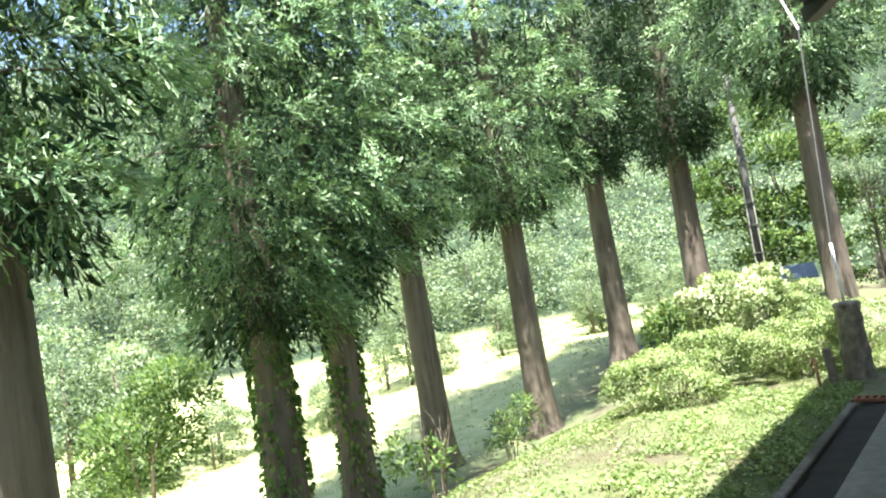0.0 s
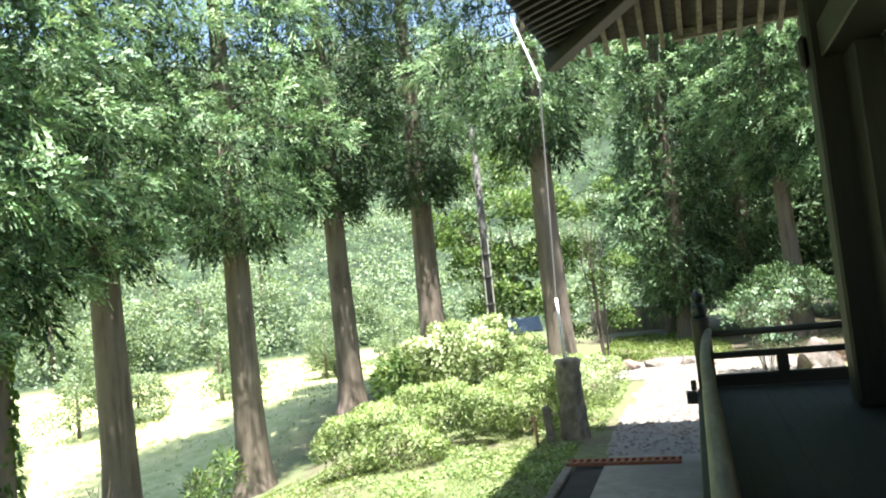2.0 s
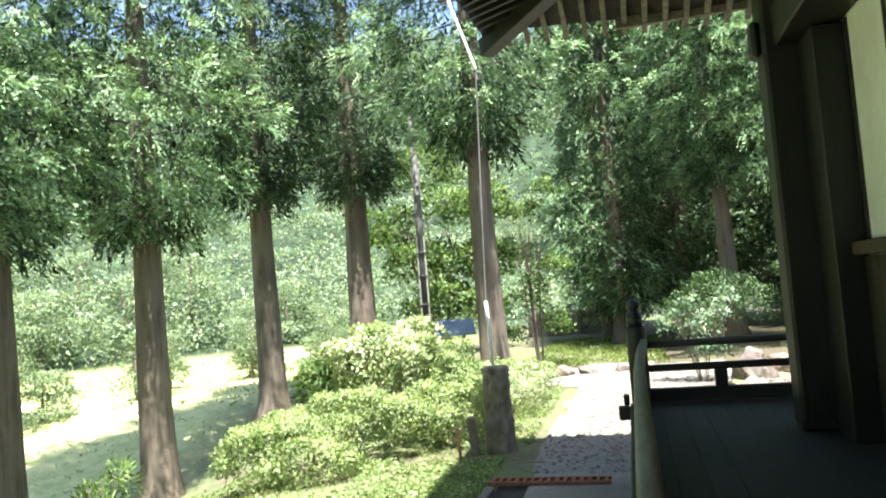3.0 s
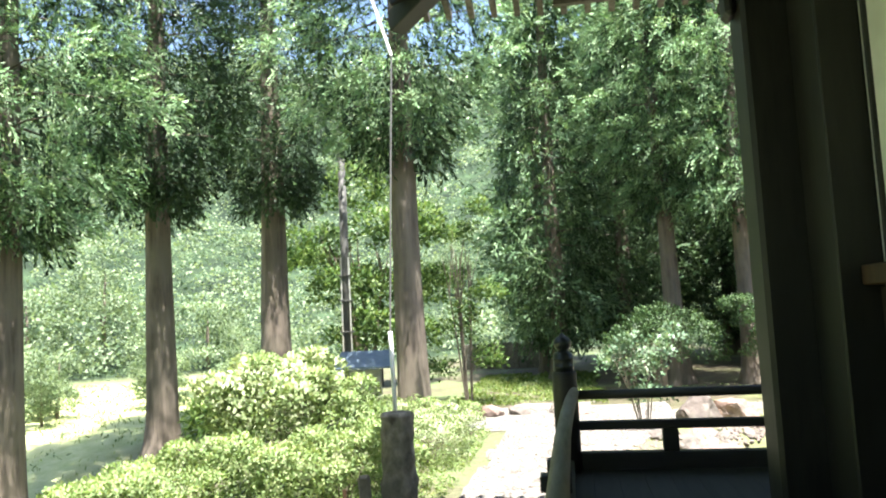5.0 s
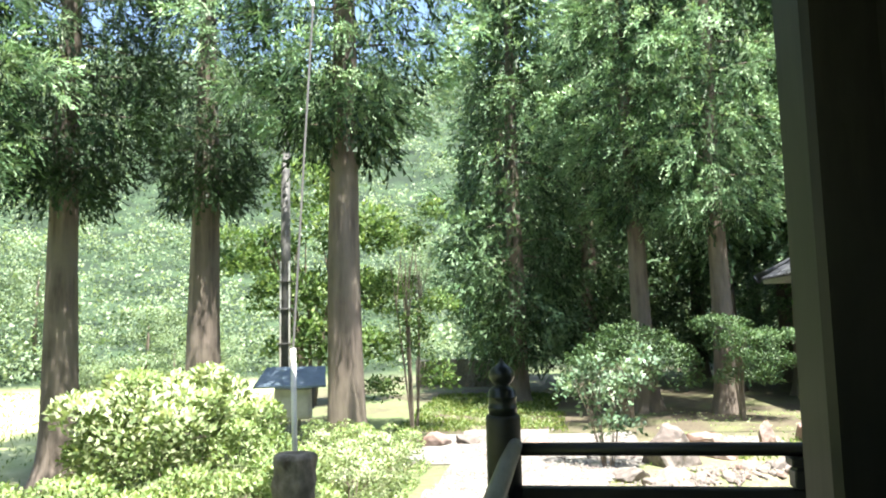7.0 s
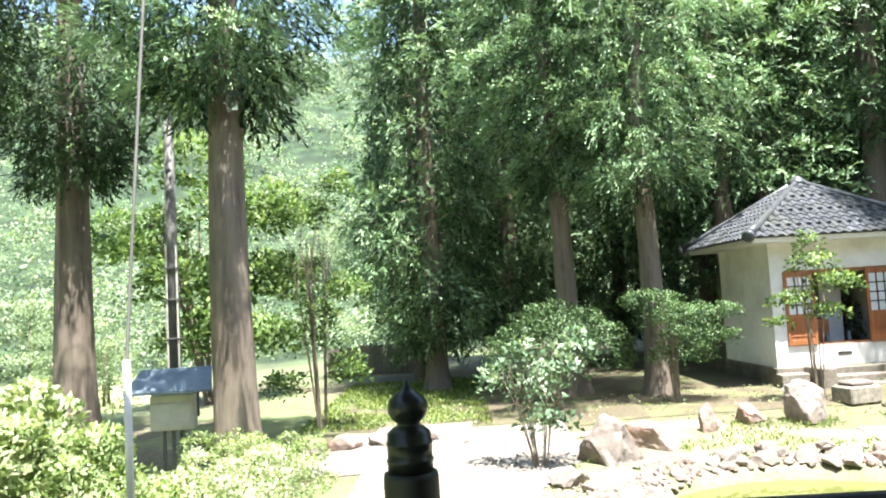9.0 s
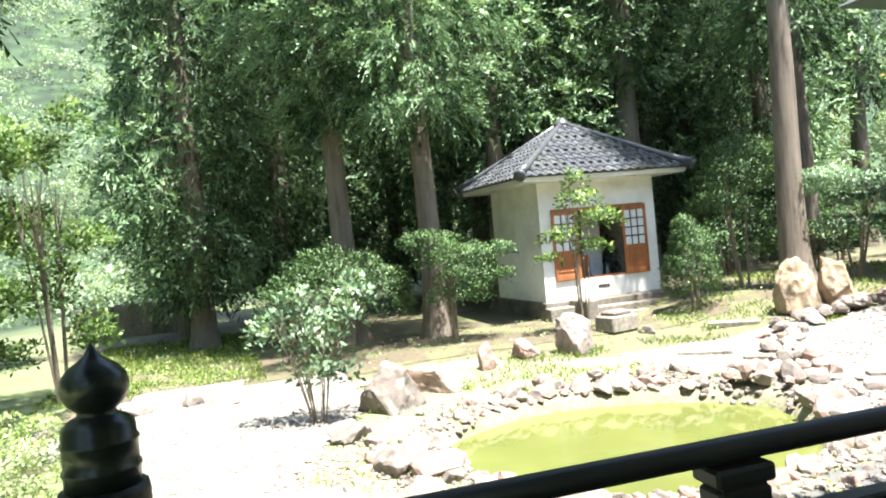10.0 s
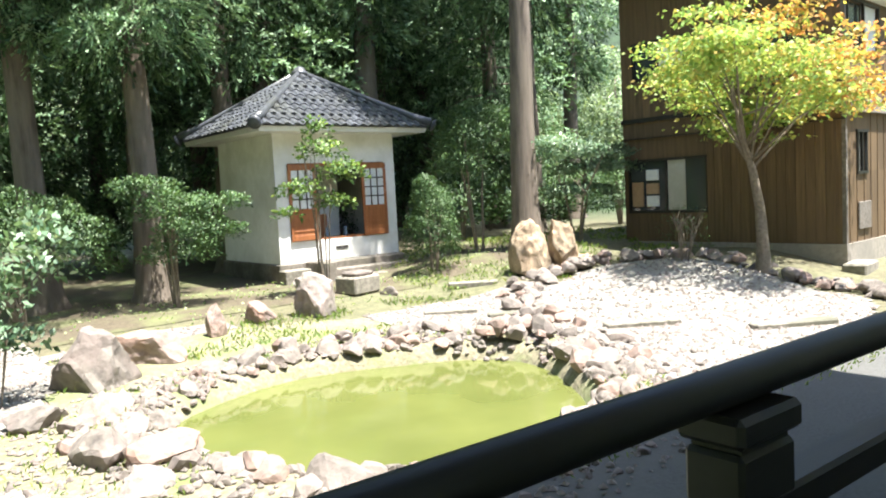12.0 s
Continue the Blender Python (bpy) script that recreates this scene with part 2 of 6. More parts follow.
def ground_material():
    m, n, l, b = material("garden_ground", 0.95)
    g = n.new("ShaderNodeNewGeometry")
    xyz = n.new("ShaderNodeSeparateXYZ")
    l.new(g.outputs["Position"], xyz.inputs[0])
    fine = noise_out(n, l, 6, 8, 0.7, (1, 1, 1), "World")
    grass = ramp(n, l, fine, ((0.3, (0.085, 0.12, 0.045)), (0.6, (0.16, 0.195, 0.085)), (0.8, (0.25, 0.255, 0.14))))
    litter = ramp(n, l, fine, ((0.3, (0.065, 0.06, 0.036)), (0.7, (0.16, 0.145, 0.085))))
    patch = ramp(n, l, noise_out(n, l, 0.45, 5, 0.6, (1, 1, 1), "World", 3.0), ((0.42, (0, 0, 0)), (0.58, (1, 1, 1))))
    col = mix(n, l, patch, grass, litter)
    # needle litter takes over on the garden side, under the grove
    grove = n.new("ShaderNodeMapRange")
    grove.inputs["From Min"].default_value, grove.inputs["From Max"].default_value = 0.5, 3.0
    grove.inputs["To Max"].default_value = 0.8
    l.new(xyz.outputs[0], grove.inputs["Value"])
    col = mix(n, l, grove.outputs[0], col, litter)
    field = ramp(n, l, noise_out(n, l, 2.2, 6, 0.7, (1, 1, 1), "World", 5.0), ((0.3, (0.34, 0.40, 0.15)), (0.7, (0.60, 0.60, 0.32))))
    edge = n.new("ShaderNodeMapRange")
    edge.inputs["From Min"].default_value, edge.inputs["From Max"].default_value = -13.0, -10.5
    edge.inputs["To Min"].default_value, edge.inputs["To Max"].default_value = 1.0, 0.0
    l.new(xyz.outputs[0], edge.inputs["Value"])
    col = mix(n, l, edge.outputs[0], col, field)
    wood = ramp(n, l, noise_out(n, l, 0.12, 8, 0.75, (1, 1, 1), "World", 9.0), ((0.35, (0.025, 0.055, 0.025)), (0.65, (0.07, 0.12, 0.05))))
    # shade between far tree crowns, painted as dark Voronoi edges
    crown_shade = n.new("ShaderNodeTexVoronoi")
    crown_shade.inputs["Scale"].default_value = 0.42
    warp = n.new("ShaderNodeVectorMath")
    warp.operation = "MULTIPLY_ADD"
    warp.inputs[1].default_value = (0.9, 0.9, 0.9)
    l.new(noise_out(n, l, 1.2, 5, 0.7, (1, 1, 1), "World", 2.0), warp.inputs[0])
    l.new(g.outputs["Position"], warp.inputs[2])
    l.new(warp.outputs[0], crown_shade.inputs["Vector"])
    wood = mix(n, l, 0.85, wood, ramp(n, l, crown_shade.outputs["Distance"], ((0.15, (1.0, 1.0, 1.0)), (0.75, (0.22, 0.28, 0.26)))), "MULTIPLY")
    leafy = ramp(n, l, noise_out(n, l, 2.6, 4, 0.8, (1, 1, 1), "World", 4.0), ((0.35, (0.45, 0.5, 0.45)), (0.65, (1.0, 1.0, 1.0))))
    wood = mix(n, l, 0.8, wood, leafy, "MULTIPLY")
    away = n.new("ShaderNodeVectorMath")
    away.operation = "DISTANCE"
    away.inputs[1].default_value = (-5, 18, 0)
    l.new(g.outputs["Position"], away.inputs[0])
    rise = n.new("ShaderNodeMapRange")
    rise.inputs["From Min"].default_value, rise.inputs["From Max"].default_value = 27.0, 33.0
    l.new(away.outputs["Value"], rise.inputs["Value"])
    col = mix(n, l, rise.outputs[0], col, wood)
    l.new(col, b.inputs["Base Color"])
    bump(n, l, fine, 0.8, 0.05, b)
    return m


M_GROUND = ground_material()


# ---- mesh helpers ----
def mesh_from(name, verts, faces, mats, smooth=False):
    me = bpy.data.meshes.new(name)
    me.from_pydata(verts, [], faces)
    for m in mats if isinstance(mats, (list, tuple)) else (mats,):
        me.materials.append(m)
    if smooth:
        me.polygons.foreach_set("use_smooth", [True] * len(me.polygons))
    return me


def facing(me, corners, wanted):
    """Gives each loose leaf the normal of the mass that it grows on."""
    me.normals_split_custom_set(np.repeat(wanted, corners, axis=0).astype(np.float32).tolist())


def wound(pts, wanted):
    """Turns over the leaves that face into the mass."""
    g = np.cross(pts[:, 1] - pts[:, 0], pts[:, 2] - pts[:, 0])
    over = (g * wanted).sum(axis=1) < 0
    pts = pts.copy()
    pts[over] = pts[over][:, ::-1]
    return pts


def quads_mesh(name, pts, mat, wanted=None):
    """A mesh of loose four-cornered leaves from an array (n, 4, 3)."""
    n = len(pts)
    if wanted is not None:
        pts = wound(pts, wanted)
    me = bpy.data.meshes.new(name)
    me.vertices.add(4 * n)
    me.loops.add(4 * n)
    me.polygons.add(n)
    me.vertices.foreach_set("co", np.asarray(pts, dtype=np.float32).ravel())
    me.loops.foreach_set("vertex_index", np.arange(4 * n, dtype=np.int32))
    me.polygons.foreach_set("loop_start", np.arange(0, 4 * n, 4, dtype=np.int32))
    me.materials.append(mat)
    me.update(calc_edges=True)
    if wanted is not None:
        facing(me, 4, wanted)
    return me


def from_bm(name, bm, mat, smooth=False):
    me = bpy.data.meshes.new(name)
    bmesh.ops.recalc_face_normals(bm, faces=bm.faces)
    bm.to_mesh(me)
    bm.free()
    for m in mat if isinstance(mat, (list, tuple)) else (mat,):
        me.materials.append(m)
    if smooth:
        me.polygons.foreach_set("use_smooth", [True] * len(me.polygons))
    return me


def part(name, bm, mat, parent, label="", smooth=False, m=None):
    me = bm if isinstance(bm, bpy.types.Mesh) else from_bm(name, bm, mat, smooth)
    ob = new(name, me)
    ob.parent = parent
    if m is not None:
        ob.matrix_basis = m
    return tagged(ob, label)


def thing(name, label, category, at=(0, 0, 0), rz=0.0, group="", kind=""):
    ob = new(name)
    ob.empty_display_size = 0.2
    ob.matrix_basis = pose(*at, 0, 0, rz)
    return tagged(ob, label, category, group, kind)


def structure(name, bm, mat, label, category, smooth=False):
    me = bm if isinstance(bm, bpy.types.Mesh) else from_bm(name, bm, mat, smooth)
    return tagged(new(name, me), label, category, "", "structure")


def box(bm, x0, x1, y0, y1, z0, z1, bevel=0.0, m=None):
    made = bmesh.ops.create_cube(bm, size=1.0)["verts"]
    bmesh.ops.scale(bm, vec=(x1 - x0, y1 - y0, z1 - z0), verts=made)
    bmesh.ops.translate(bm, vec=((x0 + x1) / 2, (y0 + y1) / 2, (z0 + z1) / 2), verts=made)
    if bevel:
        edges = list({e for v in made for e in v.link_edges})
        made = bmesh.ops.bevel(bm, geom=edges, offset=bevel, segments=1, affect="EDGES")["verts"]
    if m is not None:
        bmesh.ops.transform(bm, matrix=m, verts=list(set(made)))
    return bm


def a_box(x0, x1, y0, y1, z0, z1, bevel=0.0, m=None):
    return box(bmesh.new(), x0, x1, y0, y1, z0, z1, bevel, m)


def tube(bm, pts, radii, sides=8, cap=True):
    pts = [Vector(p) for p in pts]
    rings = []
    for k, p in enumerate(pts):
        d = (pts[min(k + 1, len(pts) - 1)] - pts[max(k - 1, 0)]).normalized()
        u = d.cross(Vector((0, 0, 1)) if abs(d.z) < 0.95 else Vector((1, 0, 0))).normalized()
        v = u.cross(d)
        rings.append([bm.verts.new(p + radii[k] * (math.cos(a) * u + math.sin(a) * v)) for a in [math.tau * s / sides for s in range(sides)]])
    for a, b in zip(rings, rings[1:]):
        for s in range(sides):
            bm.faces.new((a[s], a[(s + 1) % sides], b[(s + 1) % sides], b[s]))
    if cap:
        bm.faces.new(rings[0])
        bm.faces.new(rings[-1][::-1])
    return bm


def lathe(profile, sides=20):
    """A turned body from (radius, height) pairs."""
    bm = bmesh.new()
    rings = [[bm.verts.new((r * math.cos(math.tau * s / sides), r * math.sin(math.tau * s / sides), z)) for s in range(sides)] for r, z in profile]
    for a, b in zip(rings, rings[1:]):
        for s in range(sides):
            bm.faces.new((a[s], a[(s + 1) % sides], b[(s + 1) % sides], b[s]))
    bm.faces.new(rings[0][::-1])
    bm.faces.new(rings[-1])
    return bm


def smooth01(v):
    v = max(0.0, min(1.0, v))
    return v * v * (3 - 2 * v)


# ---- terrain ----
POND = (4.4, 17.55, 2.28, 2.02)


def pond_r(x, y):
    cx, cy, a, b = POND
    ang = math.atan2((y - cy) / b, (x - cx) / a)
    return math.hypot((x - cx) / a, (y - cy) / b) / (1 + 0.05 * math.sin(3 * ang + 0.6) + 0.03 * math.sin(5 * ang))


def ground_z(x, y):
    z = 0.0
    drop = smooth01((-4.6 - x) / 7.0)
    z -= 1.75 * drop * (1 - 0.8 * smooth01((y - 16) / 9))
    z += 0.5 * smooth01((x - 8.5) / 4.5) * smooth01((y - 17.0) / 3.0)
    z += 0.22 * smooth01((y - 21.5) / 3.0) * smooth01((x - 1.0) / 3.0)
    z += 0.05 * noise.noise((x * 0.4, y * 0.4, 0.0)) * smooth01((abs(x - 1.0) - 3.2) / 2 + 0.2)
    r = math.hypot(x + 5, y - 18)
    z += 66 * smooth01((r - 27) / 160) + (8 * noise.noise((x * 0.018, y * 0.018, 3.0)) + 2 * noise.noise((x * 0.06, y * 0.06, 1.0))) * smooth01((r - 44) / 60)
    q = pond_r(x, y)
    if q < 1.5:
        z = z * smooth01((q - 0.8) / 0.6) - 0.62 * (1 - smooth01((q - 0.80) / 0.24)) + 0.05 * smooth01((q - 0.95) / 0.15) * (1 - smooth01((q - 1.2) / 0.3))
    return z


def build_ground():
    def ticks(lo, hi, a, b, fine):
        out, v = [], lo
        while v < hi:
            out.append(v)
            d = 0 if a <= v <= b else min(abs(v - a), abs(v - b))
            v += fine + 0.10 * d
        return out + [hi]
    xs, ys = ticks(-420, 420, -8, 14, 0.28), ticks(-380, 460, 6, 26, 0.28)
    verts = [(x, y, ground_z(x, y)) for y in ys for x in xs]
    w = len(xs)
    faces = [(j * w + i, j * w + i + 1, (j + 1) * w + i + 1, (j + 1) * w + i) for j in range(len(ys) - 1) for i in range(w - 1)]
    structure("ground", mesh_from("ground", verts, faces, M_GROUND, True), None, "garden ground of grass and needle litter rising to wooded hills", "ground")


build_ground()


def sheet(name, inside, x0, x1, y0, y1, step, lift, mat, label, category):
    """A thin surface that follows the ground wherever inside(x, y) holds."""
    nx, ny = int((x1 - x0) / step) + 1, int((y1 - y0) / step) + 1
    idx, verts, faces = {}, [], []

    def vid(i, j):
        if (i, j) not in idx:
            x, y = x0 + i * step, y0 + j * step
            idx[(i, j)] = len(verts)
            jit = 0.35 * step
            xx, yy = x + jit * noise.noise((x * 3, y * 3, 2)), y + jit * noise.noise((x * 3, y * 3, 9))
            verts.append((xx, yy, ground_z(xx, yy) + lift + 0.012 * noise.noise((x * 2, y * 2, 5))))
        return idx[(i, j)]
    for j in range(ny - 1):
        for i in range(nx - 1):
            if inside(x0 + (i + 0.5) * step, y0 + (j + 0.5) * step):
                faces.append((vid(i, j), vid(i + 1, j), vid(i + 1, j + 1), vid(i, j + 1)))
    return structure(name, mesh_from(name, verts, faces, mat, True), None, label, category)


def wob(x, y, k=0.8):
    return 0.35 * noise.noise((x * k, y * k, 4.0)) + 0.12 * noise.noise((x * 3, y * 3, 1.0))


def on_path(x, y):
    q = pond_r(x, y)
    if q < 1.32 + 0.25 * noise.noise((x * 0.9, y * 0.9, 0)) + (0.28 if x < 4.4 else 0.0):
        return False
    x, y = x + 0.5 * wob(x, y), y + 0.5 * wob(y, x)
    lane = -1.75 < x < 0.2 and 12.45 < y < 25
    bend = -2.6 < x < 2.0 and 20.5 < y < 24.3
    back = 1.5 < x < 4.8 and 22.5 < y < 23.0
    side = 0.2 < x < 1.6 and 12.45 < y < 24
    yard = 6.6 < x < 10.5 and 15.2 < y < 22.0
    bed = ((x - 11.0) / 2.4) ** 2 + ((y - 18.3) / 2.7) ** 2 < 1
    return lane or bend or back or side or yard or bed


sheet("gravel_path", on_path, -3.5, 14.5, 12.0, 26.0, 0.14, 0.02, M_GRAVEL, "pale sunlit gravel path round the pond", "path")
sheet("yard_pavement", lambda x, y: 1.45 < x < 22 and 11.0 < y < 15.25 + 0.2 * wob(x, y) and pond_r(x, y) > 1.22, 1.4, 22, 11.0, 15.6, 0.25, 0.016, M_ASPHALT, "grey paved yard beside the veranda", "pavement")
sheet("rock_garden_turf", lambda x, y: 0.8 < pond_r(x, y) < 1.75 + 0.5 * wob(x, y) + (0.75 if y > 19 else 0) and not on_path(x, y) and y > 14.6, -0.6, 9.5, 14.3, 23.0, 0.1, 0.014, M_MOSS, "mossy yellow-green turf and dry soil round the pond", "turf")
sheet("shade_floor", lambda x, y: ((y > 24.4 and x > -3) or (y > 23.4 and x > 2)) and y < 44 + 3 * wob(x, y) and x < 14, -6, 14, 23, 46, 0.5, 0.012, M_LITTER, "brown needle litter under the cedars", "ground")


def build_pond():
    cx, cy, a, b = POND
    bm = bmesh.new()
    ring = []
    for k in range(72):
        ang = math.tau * k / 72
        r = 1.03 * (1 + 0.05 * math.sin(3 * ang + 0.6) + 0.03 * math.sin(5 * ang))
        ring.append(bm.verts.new((cx + a * r * math.cos(ang), cy + b * r * math.sin(ang), -0.15)))
    bm.faces.new(ring)
    structure("pond_water", bm, M_WATER, "still yellow-green pond water", "water")


build_pond()

# ---- walkway, drain and grate ----
def build_walkway():
    structure("concrete_walkway", a_box(-1.72, -0.42, -6.0, 12.4, -0.3, 0.06, 0.012), M_CONCRETE, "worn grey concrete walkway along the hall", "pavement")
    structure("drain_kerb", a_box(-2.24, -2.12, -6.0, 11.7, -0.4, 0.09, 0.015), M_STEP, "narrow dark stone kerb of an open drain", "kerb")
    # solid fill at ground level; the drain's shaded depth is only its dark colour
    structure("drain_dark_fill", a_box(-2.118, -1.722, -6.0, 12.2, -0.4, 0.02), M_DARKGAP, "dark fill painted as the open drain's depth beside the walkway", "drain")
    grate = thing("drain_grate", "rusty red-brown iron bar grate over the drain", "grate", (-1.5, 11.95, 0.072))
    for s in (-0.11, 0.11):
        part("side_bar", a_box(-0.72, 0.78, s - 0.015, s + 0.015, -0.01, 0.03, 0.003), M_RUST, grate)
    bar = from_bm("cross_bar", a_box(-0.022, 0.022, -0.10, 0.10, -0.01, 0.028, 0.004), M_RUST)
    for k in range(15):
        part("cross_bar", bar, None, grate, m=pose(-0.68 + k * 0.1, 0, 0.002, 0, 0, 0))


build_walkway()

# ---- the hall with its veranda ----
FLOOR, EDGE, WALLX, RAILY = 0.98, -0.36, 1.60, 11.92
CORNER_Y = 10.42


def build_veranda():
    floor = structure("veranda_floor", a_box(EDGE + 0.06, 8.0, CORNER_Y + 0.1, RAILY + 0.16, FLOOR - 0.16, FLOOR - 0.045), M_DARKWOOD, "dark wooden veranda deck of worn planks", "floor")
    part("deck_frame", a_box(EDGE + 0.06, WALLX + 0.2, -6, CORNER_Y + 0.1, FLOOR - 0.16, FLOOR - 0.045), M_DARKWOOD, floor)
    long_plank = from_bm("plank", a_box(-0.1104, 0.1104, -2.9, 2.9, -0.04, 0, 0.0025), M_PLANK)
    for row in range(3):
        for k in range(9):
            part("plank", long_plank, None, floor, m=pose(EDGE + 0.17 + k * 0.222, -2.2 + row * 5.81, FLOOR + random.uniform(-0.002, 0.002)))
    cross = from_bm("plank", a_box(-0.1104, 0.1104, -0.8, 0.8, -0.04, 0, 0.0025), M_PLANK)
    for k in range(28):
        part("plank", cross, None, floor, m=pose(EDGE + 2.19 + k * 0.222, RAILY - 0.66, FLOOR + random.uniform(-0.002, 0.002)))
    edge = structure("veranda_edge_beam", a_box(EDGE - 0.06, EDGE + 0.055, -6, RAILY + 0.2, FLOOR - 0.2, FLOOR - 0.02, 0.008), M_DARKWOOD, "dark weathered edge beam of the veranda", "beam")
    part("front_beam", a_box(EDGE + 0.057, 8.0, RAILY + 0.163, RAILY + 0.28, FLOOR - 0.2, FLOOR - 0.02, 0.008), M_DARKWOOD, edge)
    part("beam_end", a_box(EDGE - 0.20, EDGE - 0.062, RAILY - 0.10, RAILY + 0.08, FLOOR - 0.17, FLOOR - 0.02, 0.01), M_DARKWOOD, edge)
    part("beam_end", a_box(EDGE - 0.13, EDGE - 0.062, RAILY - 0.08, RAILY + 0.06, FLOOR + 0.0, FLOOR + 0.12, 0.01), M_DARKWOOD, edge)
    foot = from_bm("foot_post", a_box(-0.08, 0.08, -0.08, 0.08, 0, FLOOR - 0.2, 0.008), M_DARKWOOD)
    for k in range(9):
        part("foot_post", foot, None, edge, m=pose(EDGE + 0.02, RAILY - 0.02 - k * 2.0, 0.0))
    for k in range(1, 4):
        part("foot_post", foot, None, edge, m=pose(EDGE + 0.02 + k * 2.1, RAILY + 0.1, 0.0))
    # added sheet in the gap colour, painting the shade below the deck
    structure("under_veranda_dark", a_box(0.25, 0.3, -6, RAILY - 0.6, 0, FLOOR - 0.17), M_DARKGAP, "added dark sheet painted as the shade under the veranda", "boarding")


build_veranda()


def giboshi_profile():
    return ((0.095, 0.919), (0.095, 0.96), (0.099, 0.965), (0.099, 0.972), (0.094, 0.977), (0.094, 1.03), (0.098, 1.035), (0.098, 1.042), (0.093, 1.047), (0.091, 1.08),
            (0.070, 1.10), (0.052, 1.108), (0.048, 1.118), (0.056, 1.125), (0.072, 1.14), (0.084, 1.165), (0.086, 1.185), (0.080, 1.21), (0.062, 1.232),
            (0.036, 1.25), (0.018, 1.265), (0.010, 1.28), (0.003, 1.295))


def build_railing():
    rail = thing("veranda_railing", "black-brown wooden railing on the veranda edge", "railing", (0, RAILY, FLOOR))
    post = part("corner_post", lathe(((0.115, 0.0), (0.115, 0.90), (0.111, 0.918), (0.097, 0.922))), M_RAIL, rail, "round dark corner post", True, pose(-0.28, 0, 0))
    part("finial", lathe(giboshi_profile()), M_GIBOSHI, post, "onion-shaped blackened bronze finial with ring mouldings", True)
    bm = bmesh.new()
    tube(bm, [(x, 0, 0.695) for x in (-0.18, 1.5, 4.0, 8.0)], [0.043] * 4, 14)
    part("top_rail", bm, M_RAIL, rail, "round dark top rail", True)
    part("middle_rail", a_box(-0.17, 8.0, -0.045, 0.045, 0.375, 0.455, 0.01), M_RAIL, rail)
    part("bottom_rail", a_box(-0.17, 8.0, -0.06, 0.06, 0.02, 0.175, 0.01), M_RAIL, rail)
    low = from_bm("strut", a_box(-0.07, 0.07, -0.045, 0.045, 0.176, 0.374, 0.008), M_RAIL)
    bm = a_box(-0.10, 0.10, -0.065, 0.065, 0.456, 0.575, 0.01)
    box(bm, -0.115, 0.115, -0.075, 0.075, 0.59, 0.652, 0.012)
    box(bm, -0.085, 0.085, -0.055, 0.055, 0.574, 0.592)
    high = from_bm("bearing_block", bm, M_RAIL)
    for k in range(8):
        part("strut", low, None, rail, m=pose(0.64 + k * 0.995, 0, 0))
        if k:
            part("bearing_block", high, None, rail, m=pose(0.635 + k * 0.995, 0, 0))
    for k in (3.66, 7.4):
        part("rail_post", a_box(-0.06, 0.06, -0.062, 0.062, 0.0, 0.66, 0.01), M_RAIL, rail, m=pose(k, 0.001, 0))
    side = thing("side_railing", "low side railing with a worn silver-grey round handrail", "railing", (0, 0, FLOOR))
    bm = bmesh.new()
    pts = [(-0.20, RAILY - 0.09, 0.735), (-0.21, RAILY - 0.25, 0.725), (-0.235, RAILY - 0.6, 0.70), (-0.26, RAILY - 1.2, 0.68), (-0.28, RAILY - 2.2, 0.67), (-0.285, 5, 0.67), (-0.285, -6, 0.67)]
    tube(bm, pts, [0.046, 0.050] + [0.054] * 5, 12)
    part("handrail", bm, M_GREYRAIL, side, "silver-grey worn round handrail", True)
    part("middle_rail", a_box(-0.32, -0.25, -6, RAILY - 0.10, 0.36, 0.43, 0.01), M_RAIL, side)
    part("bottom_rail", a_box(-0.335, -0.235, -6, RAILY - 0.10, 0.005, 0.12, 0.01), M_RAIL, side)
    strut = from_bm("strut", a_box(-0.035, 0.035, -0.05, 0.05, 0.121, 0.359, 0.006), M_RAIL)
    upper = from_bm("strut", a_box(-0.03, 0.03, -0.045, 0.045, 0.431, 0.63, 0.006), M_RAIL)
    for k in range(16):
        part("strut", strut, None, side, m=pose(-0.285, RAILY - 1.3 - k * 1.05, 0))
        part("strut", upper, None, side, m=pose(-0.285, RAILY - 1.3 - k * 1.05, 0))


build_railing()


